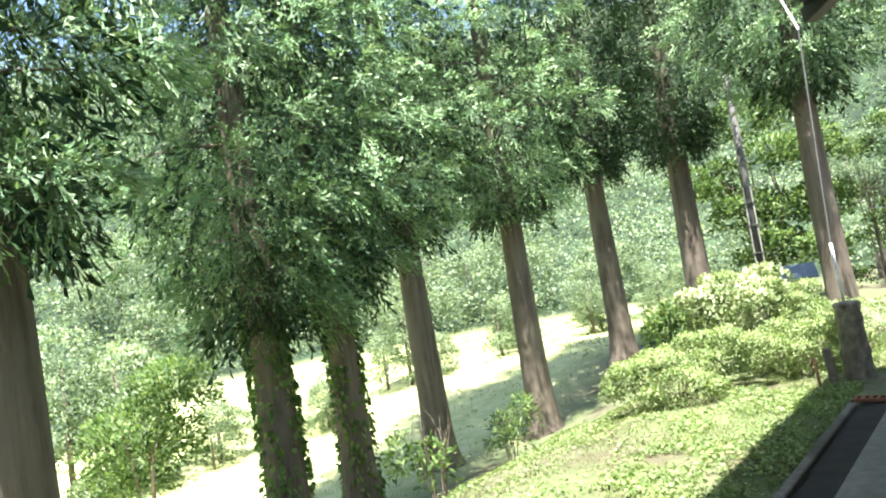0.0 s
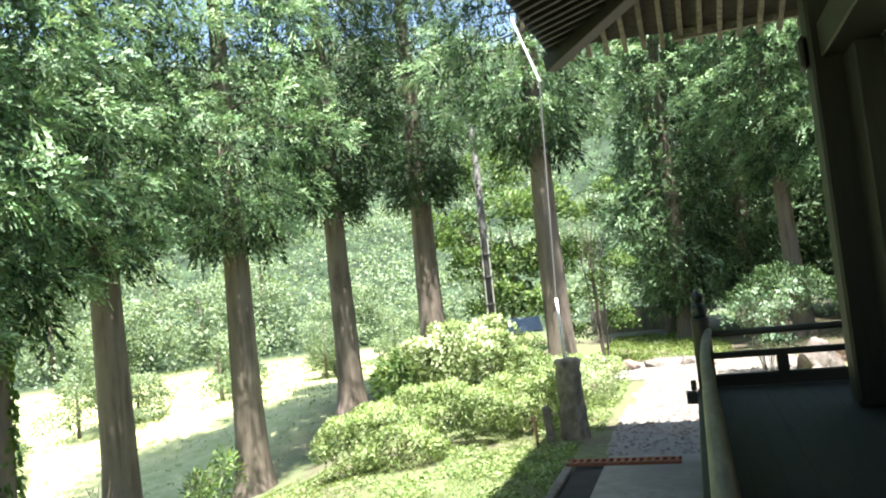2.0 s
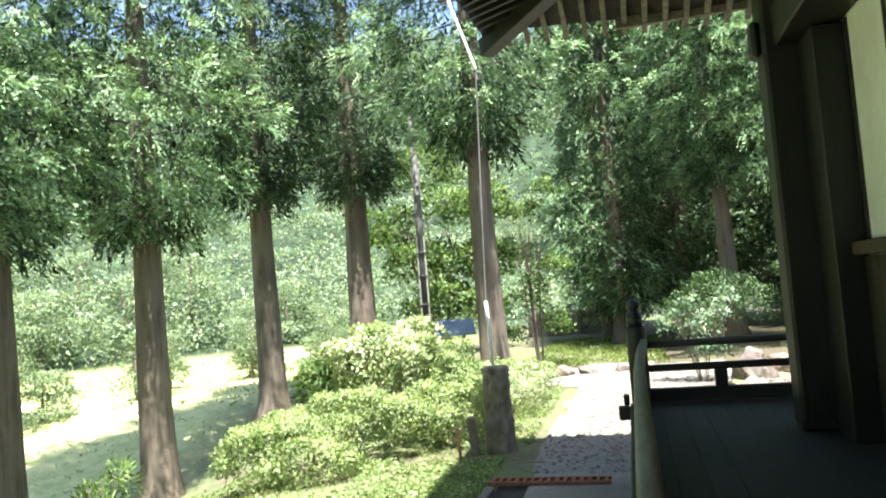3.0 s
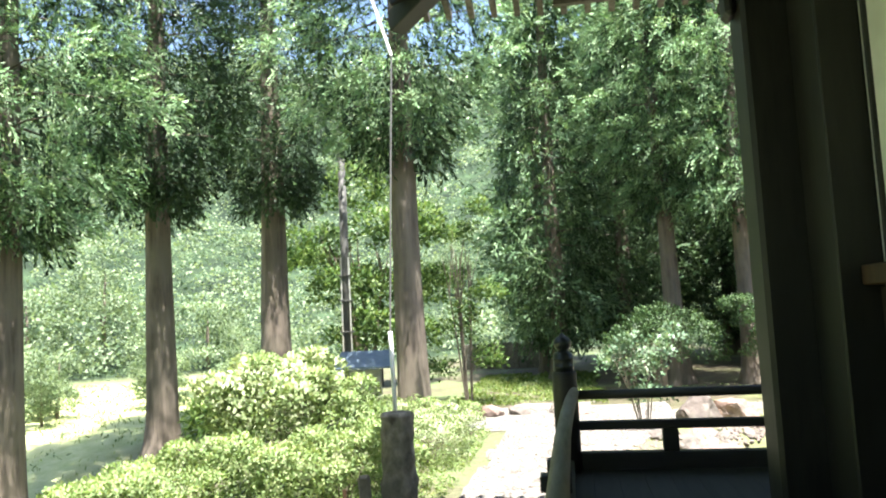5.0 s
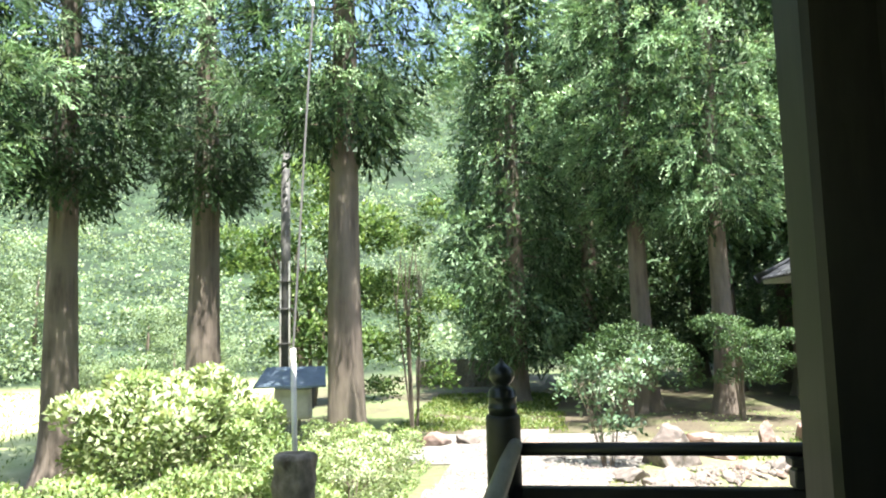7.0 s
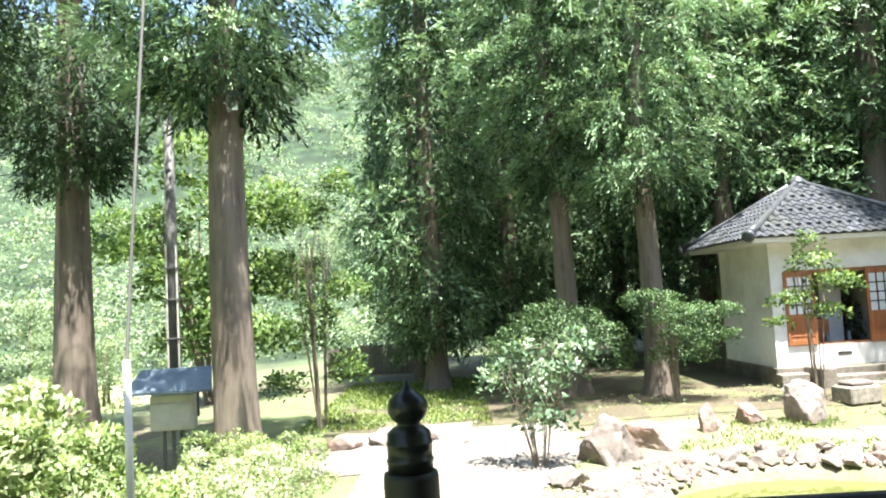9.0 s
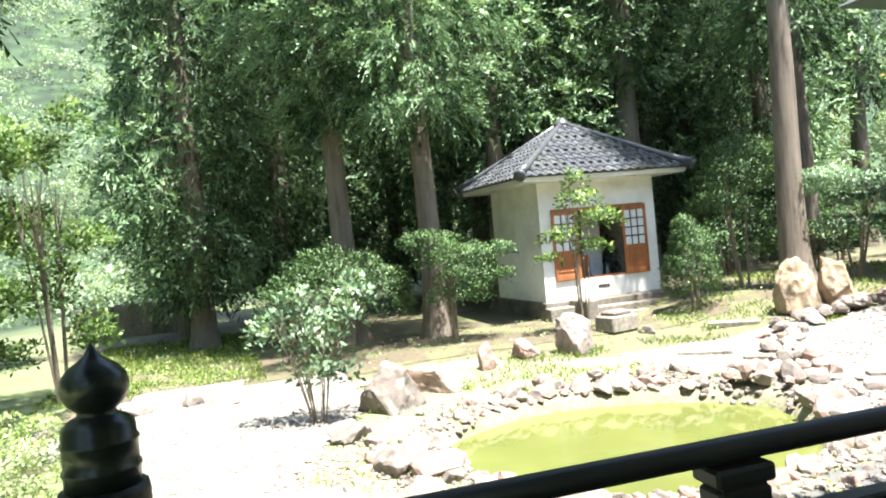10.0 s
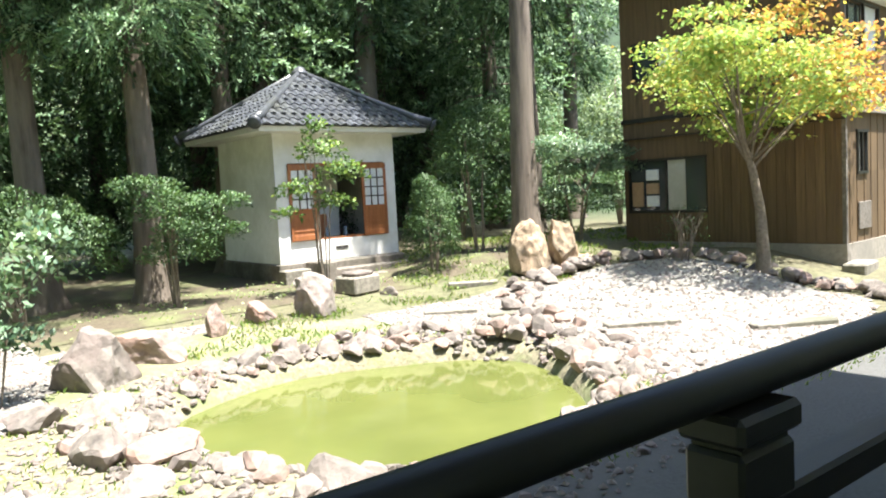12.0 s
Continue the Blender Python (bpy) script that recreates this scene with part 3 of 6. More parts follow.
def build_hall():
    structure("wall_west", a_box(WALLX + 0.06, WALLX + 0.16, -6, CORNER_Y - 0.1, FLOOR - 0.04, 6.9), M_PLASTER, "white plastered hall wall between dark timbers", "wall")
    structure("wall_north", a_box(WALLX + 0.16, 9.0, CORNER_Y - 0.2, CORNER_Y - 0.1, FLOOR - 0.04, 6.4), M_PLASTER, "white plastered hall wall behind the side veranda", "wall")
    structure("wall_back", a_box(8.9, 9.0, -6, CORNER_Y - 0.2, 0, 6.4), M_PLASTER, "plain plastered wall closing the hall", "wall")
    structure("wall_south", a_box(-0.3, 8.9, -6.2, -6.0, 0, 6.4), M_PLASTER, "plain plastered wall closing the veranda", "wall")
    for k, y in enumerate((CORNER_Y - 0.19, 6.3, 2.2, -2.0)):
        pil = thing("hall_pillar", "thick square dark wooden pillar on the veranda", "pillar", (1.30, y, FLOOR), 0, "hall pillars")
        part("shaft", a_box(-0.19, 0.19, -0.19, 0.19, 0, 5.4, 0.03), M_DARKWOOD, pil)
        part("bracket", a_box(-0.30, -0.192, -0.16, 0.16, 3.6, 3.9, 0.02), M_DARKWOOD, pil, "dark bracket block") if k else part("beam_nose", a_box(-0.27, -0.192, -0.11, 0.11, 3.5, 3.85, 0.03), M_DARKWOOD, pil)
    beam = thing("tie_beam", "dark red-brown tie beam along the hall wall", "beam", (0, 0, FLOOR))
    part("upper_tie", a_box(1.2, WALLX + 0.055, -6, CORNER_Y - 0.385, 3.55, 3.92, 0.015), M_DARKWOOD, beam)
    part("lower_tie", a_box(1.52, WALLX + 0.055, -6, CORNER_Y - 0.905, 1.55, 1.67, 0.01), M_REDWOOD, beam)
    part("frame_post", a_box(1.40, WALLX + 0.055, CORNER_Y - 0.90, CORNER_Y - 0.386, 0.0, 3.54, 0.01), M_DARKWOOD, beam)
    dado = from_bm("dado_board", a_box(-0.014, 0.014, -0.17, 0.17, 0, 1.54, 0.004), M_DADO)
    wain = thing("dado_boarding", "brown vertical boards below the plaster", "boarding", (WALLX + 0.03, 0, FLOOR))
    for k in range(24):
        part("dado_board", dado, None, wain, m=pose(0, CORNER_Y - 1.08 - k * 0.345, 0))
    seam = from_bm("panel_batten", a_box(-0.012, 0.012, -0.02, 0.02, 1.68, 3.54, 0.003), M_DARKWOOD)
    for k in range(9):
        part("panel_batten", seam, None, wain, m=pose(0.02, CORNER_Y - 0.98 - k * 0.9, 0))


build_hall()

EAVE_X, EAVE_Y, EAVE_Z, PITCH = -1.96, 13.10, 5.90, 0.30


def build_eaves():
    """Broad eaves round the corner: boards over rafters, a hip beam and the roof above."""
    def lift(v):
        return 0.16 * smooth01(1 - v / 3.2)

    bm = bmesh.new()
    n = 24
    run = 3.7
    # west slope and north slope, each from the hip outwards
    def slope(points_low, points_high):
        lows, highs = [bm.verts.new(p) for p in points_low], [bm.verts.new(p) for p in points_high]
        tops_l, tops_h = [bm.verts.new((p[0], p[1], p[2] + 0.22)) for p in points_low], [bm.verts.new((p[0], p[1], p[2] + 0.22)) for p in points_high]
        for k in range(len(lows) - 1):
            bm.faces.new((lows[k], lows[k + 1], highs[k + 1], highs[k]))
            bm.faces.new((tops_l[k], tops_h[k], tops_h[k + 1], tops_l[k + 1]))
            bm.faces.new((lows[k], tops_l[k], tops_l[k + 1], lows[k + 1]))
    top = EAVE_Z + PITCH * run + 0.10
    low, high = [], []
    for k in range(n + 1):
        d = (EAVE_Y + 6.0) * k / n
        low.append((EAVE_X, EAVE_Y - d, EAVE_Z + 0.10 + lift(d)))
        high.append((EAVE_X + run, min(EAVE_Y - run, EAVE_Y - d), top))
    slope(low, high)
    low, high = [], []
    for k in range(n + 1):
        d = 11.0 * k / n
        low.append((EAVE_X + d, EAVE_Y, EAVE_Z + 0.10 + lift(d)))
        high.append((max(EAVE_X + run, EAVE_X + d), EAVE_Y - run, top))
    slope(low, high)
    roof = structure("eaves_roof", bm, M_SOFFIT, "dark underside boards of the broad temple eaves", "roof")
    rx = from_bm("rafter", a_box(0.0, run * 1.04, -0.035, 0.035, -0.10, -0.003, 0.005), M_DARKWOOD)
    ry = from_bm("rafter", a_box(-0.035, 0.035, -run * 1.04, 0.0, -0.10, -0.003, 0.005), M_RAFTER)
    slope_deg = math.degrees(math.atan(PITCH))
    k, d = 0, 0.3
    while d < EAVE_Y + 5.5:
        e = lift(d)
        a = math.degrees(math.atan((PITCH * run - e) / run))
        cut = min(1.0, d / run)
        m = pose(EAVE_X - 0.05, EAVE_Y - d, EAVE_Z + 0.09 + e - 0.015, 0, -a, 0) @ Matrix.Diagonal((cut, 1, 1, 1))
        part("rafter", rx, None, roof, m=m)
        if d < 10.2:
            m = pose(EAVE_X + d, EAVE_Y + 0.22, EAVE_Z + 0.09 + e - 0.06, -a, 0, 0) @ Matrix.Diagonal((1, min(1.0, cut * 1.05), 1, 1))
            part("rafter", ry, None, roof, m=m)
        d += 0.27
    part("eave_batten", a_box(EAVE_X - 0.015, EAVE_X + 0.05, -6, EAVE_Y - 1.8, EAVE_Z - 0.02 + 0.11, EAVE_Z + 0.2), M_DARKWOOD, roof)
    part("eave_batten", a_box(EAVE_X + 1.8, 9.0, EAVE_Y - 0.05, EAVE_Y + 0.03, EAVE_Z + 0.02, EAVE_Z + 0.2), M_RAFTER, roof)
    bm = bmesh.new()
    box(bm, -0.1, 5.0, -0.11, 0.11, -0.28, -0.02, 0.01)
    ang = math.degrees(math.atan((PITCH * run - 0.16) / (run * math.sqrt(2))))
    part("hip_beam", bm, M_DARKWOOD, roof, m=pose(EAVE_X, EAVE_Y, EAVE_Z + 0.22, 0, 0, -45) @ pose(0, 0, 0, 0, -ang, 0))
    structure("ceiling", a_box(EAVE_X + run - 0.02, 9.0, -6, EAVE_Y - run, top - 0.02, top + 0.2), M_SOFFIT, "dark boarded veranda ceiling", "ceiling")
    bm = bmesh.new()
    v = [bm.verts.new(p) for p in ((EAVE_X + run, -6, top + 0.22), (9, -6, top + 0.22), (9, EAVE_Y - run, top + 0.22), (EAVE_X + run, EAVE_Y - run, top + 0.22), (5.5, -6, top + 2.4), (5.5, 6.0, top + 2.4))]
    for f in ((0, 3, 5, 4), (3, 2, 5), (2, 1, 4, 5), (0, 1, 2, 3), (0, 4, 1)):
        bm.faces.new([v[i] for i in f])
    structure("main_roof", bm, M_TILE, "grey tiled main roof of the hall", "roof")


build_eaves()


# ---- plants ----
rng = np.random.default_rng(5)


def unit(a):
    return a / np.maximum(np.linalg.norm(a, axis=-1, keepdims=True), 1e-9)


def blades(at, axis, length, width, spread=0.0, fold=0.0):
    """Slim kite-shaped leaves: at (n, 3) their feet, axis (n, 3) their ways."""
    n = len(at)
    axis = unit(axis + spread * rng.normal(size=(n, 3)))
    side = unit(np.cross(axis, rng.normal(size=(n, 3))))
    ln = (length * rng.uniform(0.7, 1.25, (n, 1)))
    wd = (width * rng.uniform(0.7, 1.25, (n, 1)))
    bend = np.zeros((n, 3))
    bend[:, 2] = -fold * ln[:, 0]
    return np.stack((at, at + axis * ln * 0.45 + side * wd / 2, at + axis * ln + bend, at + axis * ln * 0.45 - side * wd / 2), axis=1)


def needles_mesh(name, q, mat, wanted=None):
    """Three-cornered needles from the kite leaves of blades()."""
    tri = np.stack((q[:, 1] * 0.7 + q[:, 0] * 0.3, q[:, 2], q[:, 3] * 0.7 + q[:, 0] * 0.3), axis=1)
    if wanted is not None:
        tri = wound(tri, wanted)
    n = len(tri)
    me = bpy.data.meshes.new(name)
    me.vertices.add(3 * n)
    me.loops.add(3 * n)
    me.polygons.add(n)
    me.vertices.foreach_set("co", np.asarray(tri, dtype=np.float32).ravel())
    me.loops.foreach_set("vertex_index", np.arange(3 * n, dtype=np.int32))
    me.polygons.foreach_set("loop_start", np.arange(0, 3 * n, 3, dtype=np.int32))
    me.materials.append(mat)
    me.update(calc_edges=True)
    if wanted is not None:
        facing(me, 3, wanted)
    return me


def tassels(at, axis, length, needle, count, droop, outward):
    """Foxtail shoots: each a curved twig with a needle at every joint, one island a shoot."""
    n = len(at)
    axis = unit(axis)
    f = np.linspace(0, 1, count + 1)[None, :, None]
    ln = (length * rng.uniform(0.65, 1.3, (n, 1)))[:, :, None]
    twig = at[:, None, :] + axis[:, None, :] * f * ln
    twig[:, :, 2] += -droop * (f[..., 0] ** 2) * ln[..., 0]
    out = unit(axis[:, None, :] + 0.75 * unit(rng.normal(size=(n, count, 3))) + np.array((0, 0, -0.10)))
    mid = 0.5 * (twig[:, :-1] + twig[:, 1:])
    tip = mid + out * needle * rng.uniform(0.7, 1.2, (n, count, 1)) * (1.15 - 0.5 * f[:, :-1])
    verts = np.concatenate((twig, tip), axis=1)
    k = np.arange(count)
    a, b, c = verts[:, k], verts[:, count + 1 + k], verts[:, k + 1]
    want = unit(outward[:, None, :] + 0.25 * rng.normal(size=(n, count, 3)))
    over = (np.cross(b - a, c - a) * want).sum(axis=2) < 0
    tri = np.broadcast_to(np.stack((k, count + 1 + k, k + 1), axis=1), (n, count, 3)).copy()
    tri[over] = tri[over][:, ::-1]
    faces = (tri + (np.arange(n) * (2 * count + 1))[:, None, None]).reshape(-1, 3)
    return verts.reshape(-1, 3), faces, want.reshape(-1, 3)


def tri_mesh(name, batches, mat):
    """One mesh of loose triangles from (vertices, faces, normals) batches."""
    off, vs, fs = 0, [], []
    for v, f, w in batches:
        vs.append(v)
        fs.append(f + off)
        off += len(v)
    v, f = np.concatenate(vs).astype(np.float32), np.concatenate(fs).astype(np.int32)
    me = bpy.data.meshes.new(name)
    me.vertices.add(len(v))
    me.loops.add(3 * len(f))
    me.polygons.add(len(f))
    me.vertices.foreach_set("co", v.ravel())
    me.loops.foreach_set("vertex_index", f.ravel())
    me.polygons.foreach_set("loop_start", np.arange(0, 3 * len(f), 3, dtype=np.int32))
    me.materials.append(mat)
    me.update(calc_edges=True)
    facing(me, 3, np.concatenate([w for v, f, w in batches]))
    return me


def cedar_crown(seed, z0, z1, radius, limbs, sprays, low=0.35, mat=None, shoot=(0.38, 0.085, 6, 8), clump=0.62, ceiling_z=12.5, core=2400):
    """Drooping boughs that end in clumps of finger-like shoots, over a core of needles painted dark as shade.
    The lowest boughs are short and hang in the shade of the broad ones above them."""
    global rng
    rng = np.random.default_rng(seed)
    out, wood = [], bmesh.new()

    def reach(u):
        return radius * (0.38 + 0.62 * smooth01(u / 0.26)) * (1 - 0.92 * max(0.0, u - 0.12) ** 1.1)
    for k in range(limbs):
        u = ((k + rng.uniform()) / limbs) ** 1.2
        z = z0 + (z1 - z0) * u
        ln = reach(u) * rng.uniform(0.70, 1.12)
        az = k * 2.39996 + rng.uniform(-0.5, 0.5)
        d = np.array((math.cos(az), math.sin(az), 0.0))
        lat = np.array((-d[1], d[0], 0.0))
        droop = low * rng.uniform(0.6, 1.4) * (1 - 0.6 * u)

        def bough(q):
            p = d * ln * q
            p[2] = z + ln * (0.16 * q - droop * q ** 1.6 + 0.10 * q ** 4)
            return p
        fine = z < ceiling_z
        if fine:
            tube(wood, [bough(q) for q in (0.0, 0.35, 0.7)], [0.045 * (1 - 0.6 * u), 0.022, 0.006], 4, False)
        spots = [(0.97, 0.0), (0.78, 0.22), (0.74, -0.24), (0.50, 0.16), (0.46, -0.16)] if ln > 1.1 else [(0.95, 0.0), (0.55, 0.0)]
        for q, side in spots:
            q = q * rng.uniform(0.9, 1.06)
            c = bough(q) + lat * side * ln * rng.uniform(0.6, 1.5)
            c[2] += rng.uniform(-0.12, 0.08)
            r = clump * rng.uniform(0.7, 1.2) * (0.75 + 0.25 * min(1.0, ln / 2.0))
            n = max(3, int(sprays * rng.uniform(0.75, 1.25) * (1.0 if fine else 0.6)))
            v = unit(rng.normal(size=(n, 3)) + np.array((0, 0, 0.40)) + 0.45 * d)
            at = c + v * np.array((r, r, r * 0.62)) * rng.uniform(0.80, 1.0, (n, 1))
            per = shoot[3] if fine else 5
            v, at = np.repeat(v, per, axis=0), np.repeat(at, per, axis=0)
            at = at + 0.05 * rng.normal(size=at.shape)
            axis = 0.75 * v + 0.40 * d + np.array((0, 0, -0.10)) + 0.42 * rng.normal(size=v.shape)
            grow = 1.0 if fine else 1.7
            out.append(tassels(at, axis, shoot[0] * grow, shoot[1] * grow, shoot[2] if fine else 4, 0.40, unit(v + np.array((0, 0, 0.25)))))
    # the core: needles close round the trunk and under the boughs, shade put into their colour
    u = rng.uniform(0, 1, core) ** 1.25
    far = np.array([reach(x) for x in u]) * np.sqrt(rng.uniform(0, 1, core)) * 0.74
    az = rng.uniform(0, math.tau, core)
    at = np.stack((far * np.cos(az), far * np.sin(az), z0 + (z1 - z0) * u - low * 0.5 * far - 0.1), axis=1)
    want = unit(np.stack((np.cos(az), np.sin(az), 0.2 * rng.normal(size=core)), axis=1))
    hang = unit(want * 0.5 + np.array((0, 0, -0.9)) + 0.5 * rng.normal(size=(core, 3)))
    dark_core = tassels(at, hang, 0.55, 0.20, 5, 0.2, want)
    return tri_mesh("crown", out, mat or M_CEDAR), from_bm("branchwork", wood, M_BARK), tri_mesh("old_foliage", [dark_core], M_CEDARSHADE)


def trunk_mesh(seed, radius, height, lean=0.0, flare=1.5, mat=None):
    rnd = random.Random(seed)
    bm = bmesh.new()
    sides, rings = 18, []
    for z in (-0.4, 0.0, 0.15, 0.4, 0.8, 1.4, 2.2, 3.2, 4.5, 6, 8, 11, 14, height):
        if z > height:
            continue
        f = 1 + (flare - 1) * math.exp(-max(z, 0) / 0.35)
        r = radius * f * (1 - 0.92 * max(z, 0) / (height * 1.02))
        c = (lean * z + 0.03 * math.sin(z * 0.7 + seed), 0.02 * math.cos(z * 0.9 + seed))
        rings.append([bm.verts.new((c[0] + r * (1 + 0.05 * noise.noise((3 * math.cos(a), 3 * math.sin(a), z * 0.25 + seed)) + 0.10 * (f - 1) * math.sin(5 * a + seed)) * math.cos(a),
                                    c[1] + r * (1 + 0.05 * noise.noise((3 * math.cos(a), 3 * math.sin(a), z * 0.25 + seed)) + 0.10 * (f - 1) * math.sin(5 * a + seed)) * math.sin(a), z))
                      for a in [math.tau * s / sides for s in range(sides)]])
    for a, b in zip(rings, rings[1:]):
        for s in range(sides):
            bm.faces.new((a[s], a[(s + 1) % sides], b[(s + 1) % sides], b[s]))
    bm.faces.new(rings[-1])
    return from_bm("trunk", bm, mat or M_BARK, True)


CROWNS = [cedar_crown(11, 4.3, 19, 3.5, 62, 7, 0.34), cedar_crown(12, 3.8, 18, 3.3, 62, 7, 0.38), cedar_crown(13, 4.6, 20, 3.7, 62, 7, 0.34),
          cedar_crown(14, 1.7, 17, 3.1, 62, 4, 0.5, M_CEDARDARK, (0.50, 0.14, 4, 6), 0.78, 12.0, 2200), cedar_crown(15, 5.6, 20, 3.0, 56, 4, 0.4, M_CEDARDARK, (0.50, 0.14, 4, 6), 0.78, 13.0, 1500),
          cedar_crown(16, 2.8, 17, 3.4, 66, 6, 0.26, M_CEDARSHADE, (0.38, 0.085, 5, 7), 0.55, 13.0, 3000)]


def cedar(x, y, radius, crown, rz=0.0, raise_by=0.0, size=1.0, lean=0.0, label="tall cedar with bare brown trunk and drooping boughs", z=None, spread=1.0):
    tree = thing("cedar_tree", label, "tree", (x, y, (ground_z(x, y) if z is None else z)), 0, "cedars")
    part("trunk", trunk_mesh(int(abs(x * 7 + y * 13)) % 97, radius, 20 * size, lean), None, tree, "furrowed grey-brown bark")
    leaf, wood, dark_core = CROWNS[crown]
    m = pose(0, 0, raise_by, 0, 0, rz) @ Matrix.Diagonal((size * spread, size * spread, size, 1))
    c = part("crown", leaf, None, tree, m=m)
    tagged(part("branchwork", wood, None, c), kind="stuff")
    tagged(part("old_foliage", dark_core, None, c, "inner needles with the crown's shade painted into their colour"), kind="stuff")
    return tree


def ivy(tree, seed, radius, z1):
    """Climbing leaves that wrap the lower trunk."""
    global rng
    rng = np.random.default_rng(seed)
    n = 1500
    a, z = rng.uniform(0, math.tau, n), z1 * rng.uniform(0, 1, n) ** 0.8
    keep = np.sin(3 * a + 1.3 * z + seed) + 0.6 * np.sin(7 * a - 2.1 * z) > -0.5
    a, z = a[keep], z[keep]
    r = radius * (1 - 0.035 * z) + 0.02 + 0.16 * np.exp(-z / 0.35)
    d = np.stack((np.cos(a), np.sin(a), np.zeros(len(a))), axis=1)
    at = d * r[:, None]
    at[:, 2] = z
    part("ivy", quads_mesh("ivy", blades(at, 0.5 * d + np.array((0, 0, -0.8)) + 0.5 * rng.normal(size=at.shape), 0.13, 0.10, 0.2, 0.2), M_BROAD), None, tree, "climbing ivy leaves")


# the row above the field
cedar(-7.6, 2.9, 0.46, 1, 20, 0.9, label="thick cedar trunk with low dark boughs")
ivy(cedar(-10.6, 8.4, 0.39, 1, 80, 0.5, label="tall cedar with ivy on its lower trunk"), 3, 0.39, 4.5)
ivy(cedar(-11.05, 10.6, 0.36, 0, 140, 0.5, label="tall cedar with ivy on its lower trunk"), 8, 0.36, 5.0)
cedar(-12.2, 14.5, 0.40, 2, 200, 1.3)
cedar(-10.78, 17.3, 0.40, 0, 260, 1.9)
# the next two crowns stand dark through the shaded needle colour
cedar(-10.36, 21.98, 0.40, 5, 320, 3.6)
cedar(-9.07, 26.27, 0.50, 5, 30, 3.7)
cedar(-3.72, 20.96, 0.37, 0, 95, 2.0, label="straight cedar with pale grey-brown bark beside the path")
cedar(2.85, 27.4, 0.29, 1, 160, 1.7, lean=-0.035, label="sunlit cedar at the grove's edge with a leaning trunk")
cedar(4.54, 26.28, 0.28, 2, 215, 0.3, label="sunlit cedar with heavy drooping boughs beside the shrine")
cedar(12.3, 23.6, 0.33, 4, 40, 3.0, 0.8, spread=0.6, label="grey-barked cedar behind the standing rocks")
cedar(15.4, 26.5, 0.26, 4, 100, 0.6)
cedar(12.5, 30.5, 0.42, 4, 170, 0.5)
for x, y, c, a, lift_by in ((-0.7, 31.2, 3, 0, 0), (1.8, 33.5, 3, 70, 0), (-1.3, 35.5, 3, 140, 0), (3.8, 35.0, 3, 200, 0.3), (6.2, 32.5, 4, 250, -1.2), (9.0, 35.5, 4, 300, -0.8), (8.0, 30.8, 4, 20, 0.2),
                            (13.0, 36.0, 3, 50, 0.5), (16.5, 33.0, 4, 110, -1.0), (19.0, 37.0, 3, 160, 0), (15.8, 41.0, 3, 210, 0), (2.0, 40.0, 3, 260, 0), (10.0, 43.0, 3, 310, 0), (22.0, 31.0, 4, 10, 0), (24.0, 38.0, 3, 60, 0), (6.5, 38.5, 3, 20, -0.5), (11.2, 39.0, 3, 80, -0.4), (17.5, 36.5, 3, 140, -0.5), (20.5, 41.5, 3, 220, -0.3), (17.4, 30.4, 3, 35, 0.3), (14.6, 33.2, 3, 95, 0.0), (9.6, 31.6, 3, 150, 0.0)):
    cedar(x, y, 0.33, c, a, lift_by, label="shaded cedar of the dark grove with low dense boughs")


def leaf_ball(seed, lumps, count, length, width, mat, shell=0.35, up=0.6):
    """Leaves over a heap of lumps ((x, y, z, rx, ry, rz), ...), thick at the skin."""
    global rng
    rng = np.random.default_rng(seed)
    lumps = np.array(lumps, dtype=float)
    weight = lumps[:, 3] * lumps[:, 4] + lumps[:, 4] * lumps[:, 5]
    pick = rng.choice(len(lumps), count, p=weight / weight.sum())
    d = unit(rng.normal(size=(count, 3)))
    d[:, 2] = np.where(d[:, 2] < -0.45, -d[:, 2], d[:, 2])
    wave = 1 + 0.10 * np.sin(7 * d[:, :1] + seed) * np.sin(6 * d[:, 1:2]) + 0.07 * np.sin(15 * d[:, 2:3] + 11 * d[:, :1])
    r = (1 - shell * rng.uniform(0, 1, (count, 1)) ** 2.2) * wave
    at = lumps[pick, :3] + d * r * lumps[pick, 3:]
    inside = np.zeros(count, bool)
    for k in range(len(lumps)):
        q = np.linalg.norm((at - lumps[k, :3]) / lumps[k, 3:], axis=1)
        inside |= (q < 0.72) & (pick != k)
    keep = ~inside & (at[:, 2] > 0.02)
    at, d = at[keep], d[keep]
    axis = d + np.array((0, 0, up)) + 0.7 * rng.normal(size=d.shape)
    return quads_mesh("foliage", blades(at, axis, length, width, 0.2, 0.2), mat, unit(d + np.array((0, 0, 0.15)) + 0.35 * rng.normal(size=d.shape)))


def lumpy(lumps, n, seed, low=0.22, high=0.42):
    """Breaks a smooth heap into many lesser lumps on its skin."""
    rnd = random.Random(seed)
    out = [(x, y, z, a * 0.82, b * 0.82, c * 0.82) for x, y, z, a, b, c in lumps]
    for k in range(n):
        x, y, z, a, b, c = lumps[k % len(lumps)]
        az, el = rnd.uniform(0, math.tau), rnd.uniform(-0.1, 1.3)
        r = rnd.uniform(low, high)
        out.append((x + 0.85 * a * math.cos(az) * math.cos(el), y + 0.85 * b * math.sin(az) * math.cos(el), z + 0.88 * c * math.sin(el), r, r, r * 0.8))
    return out


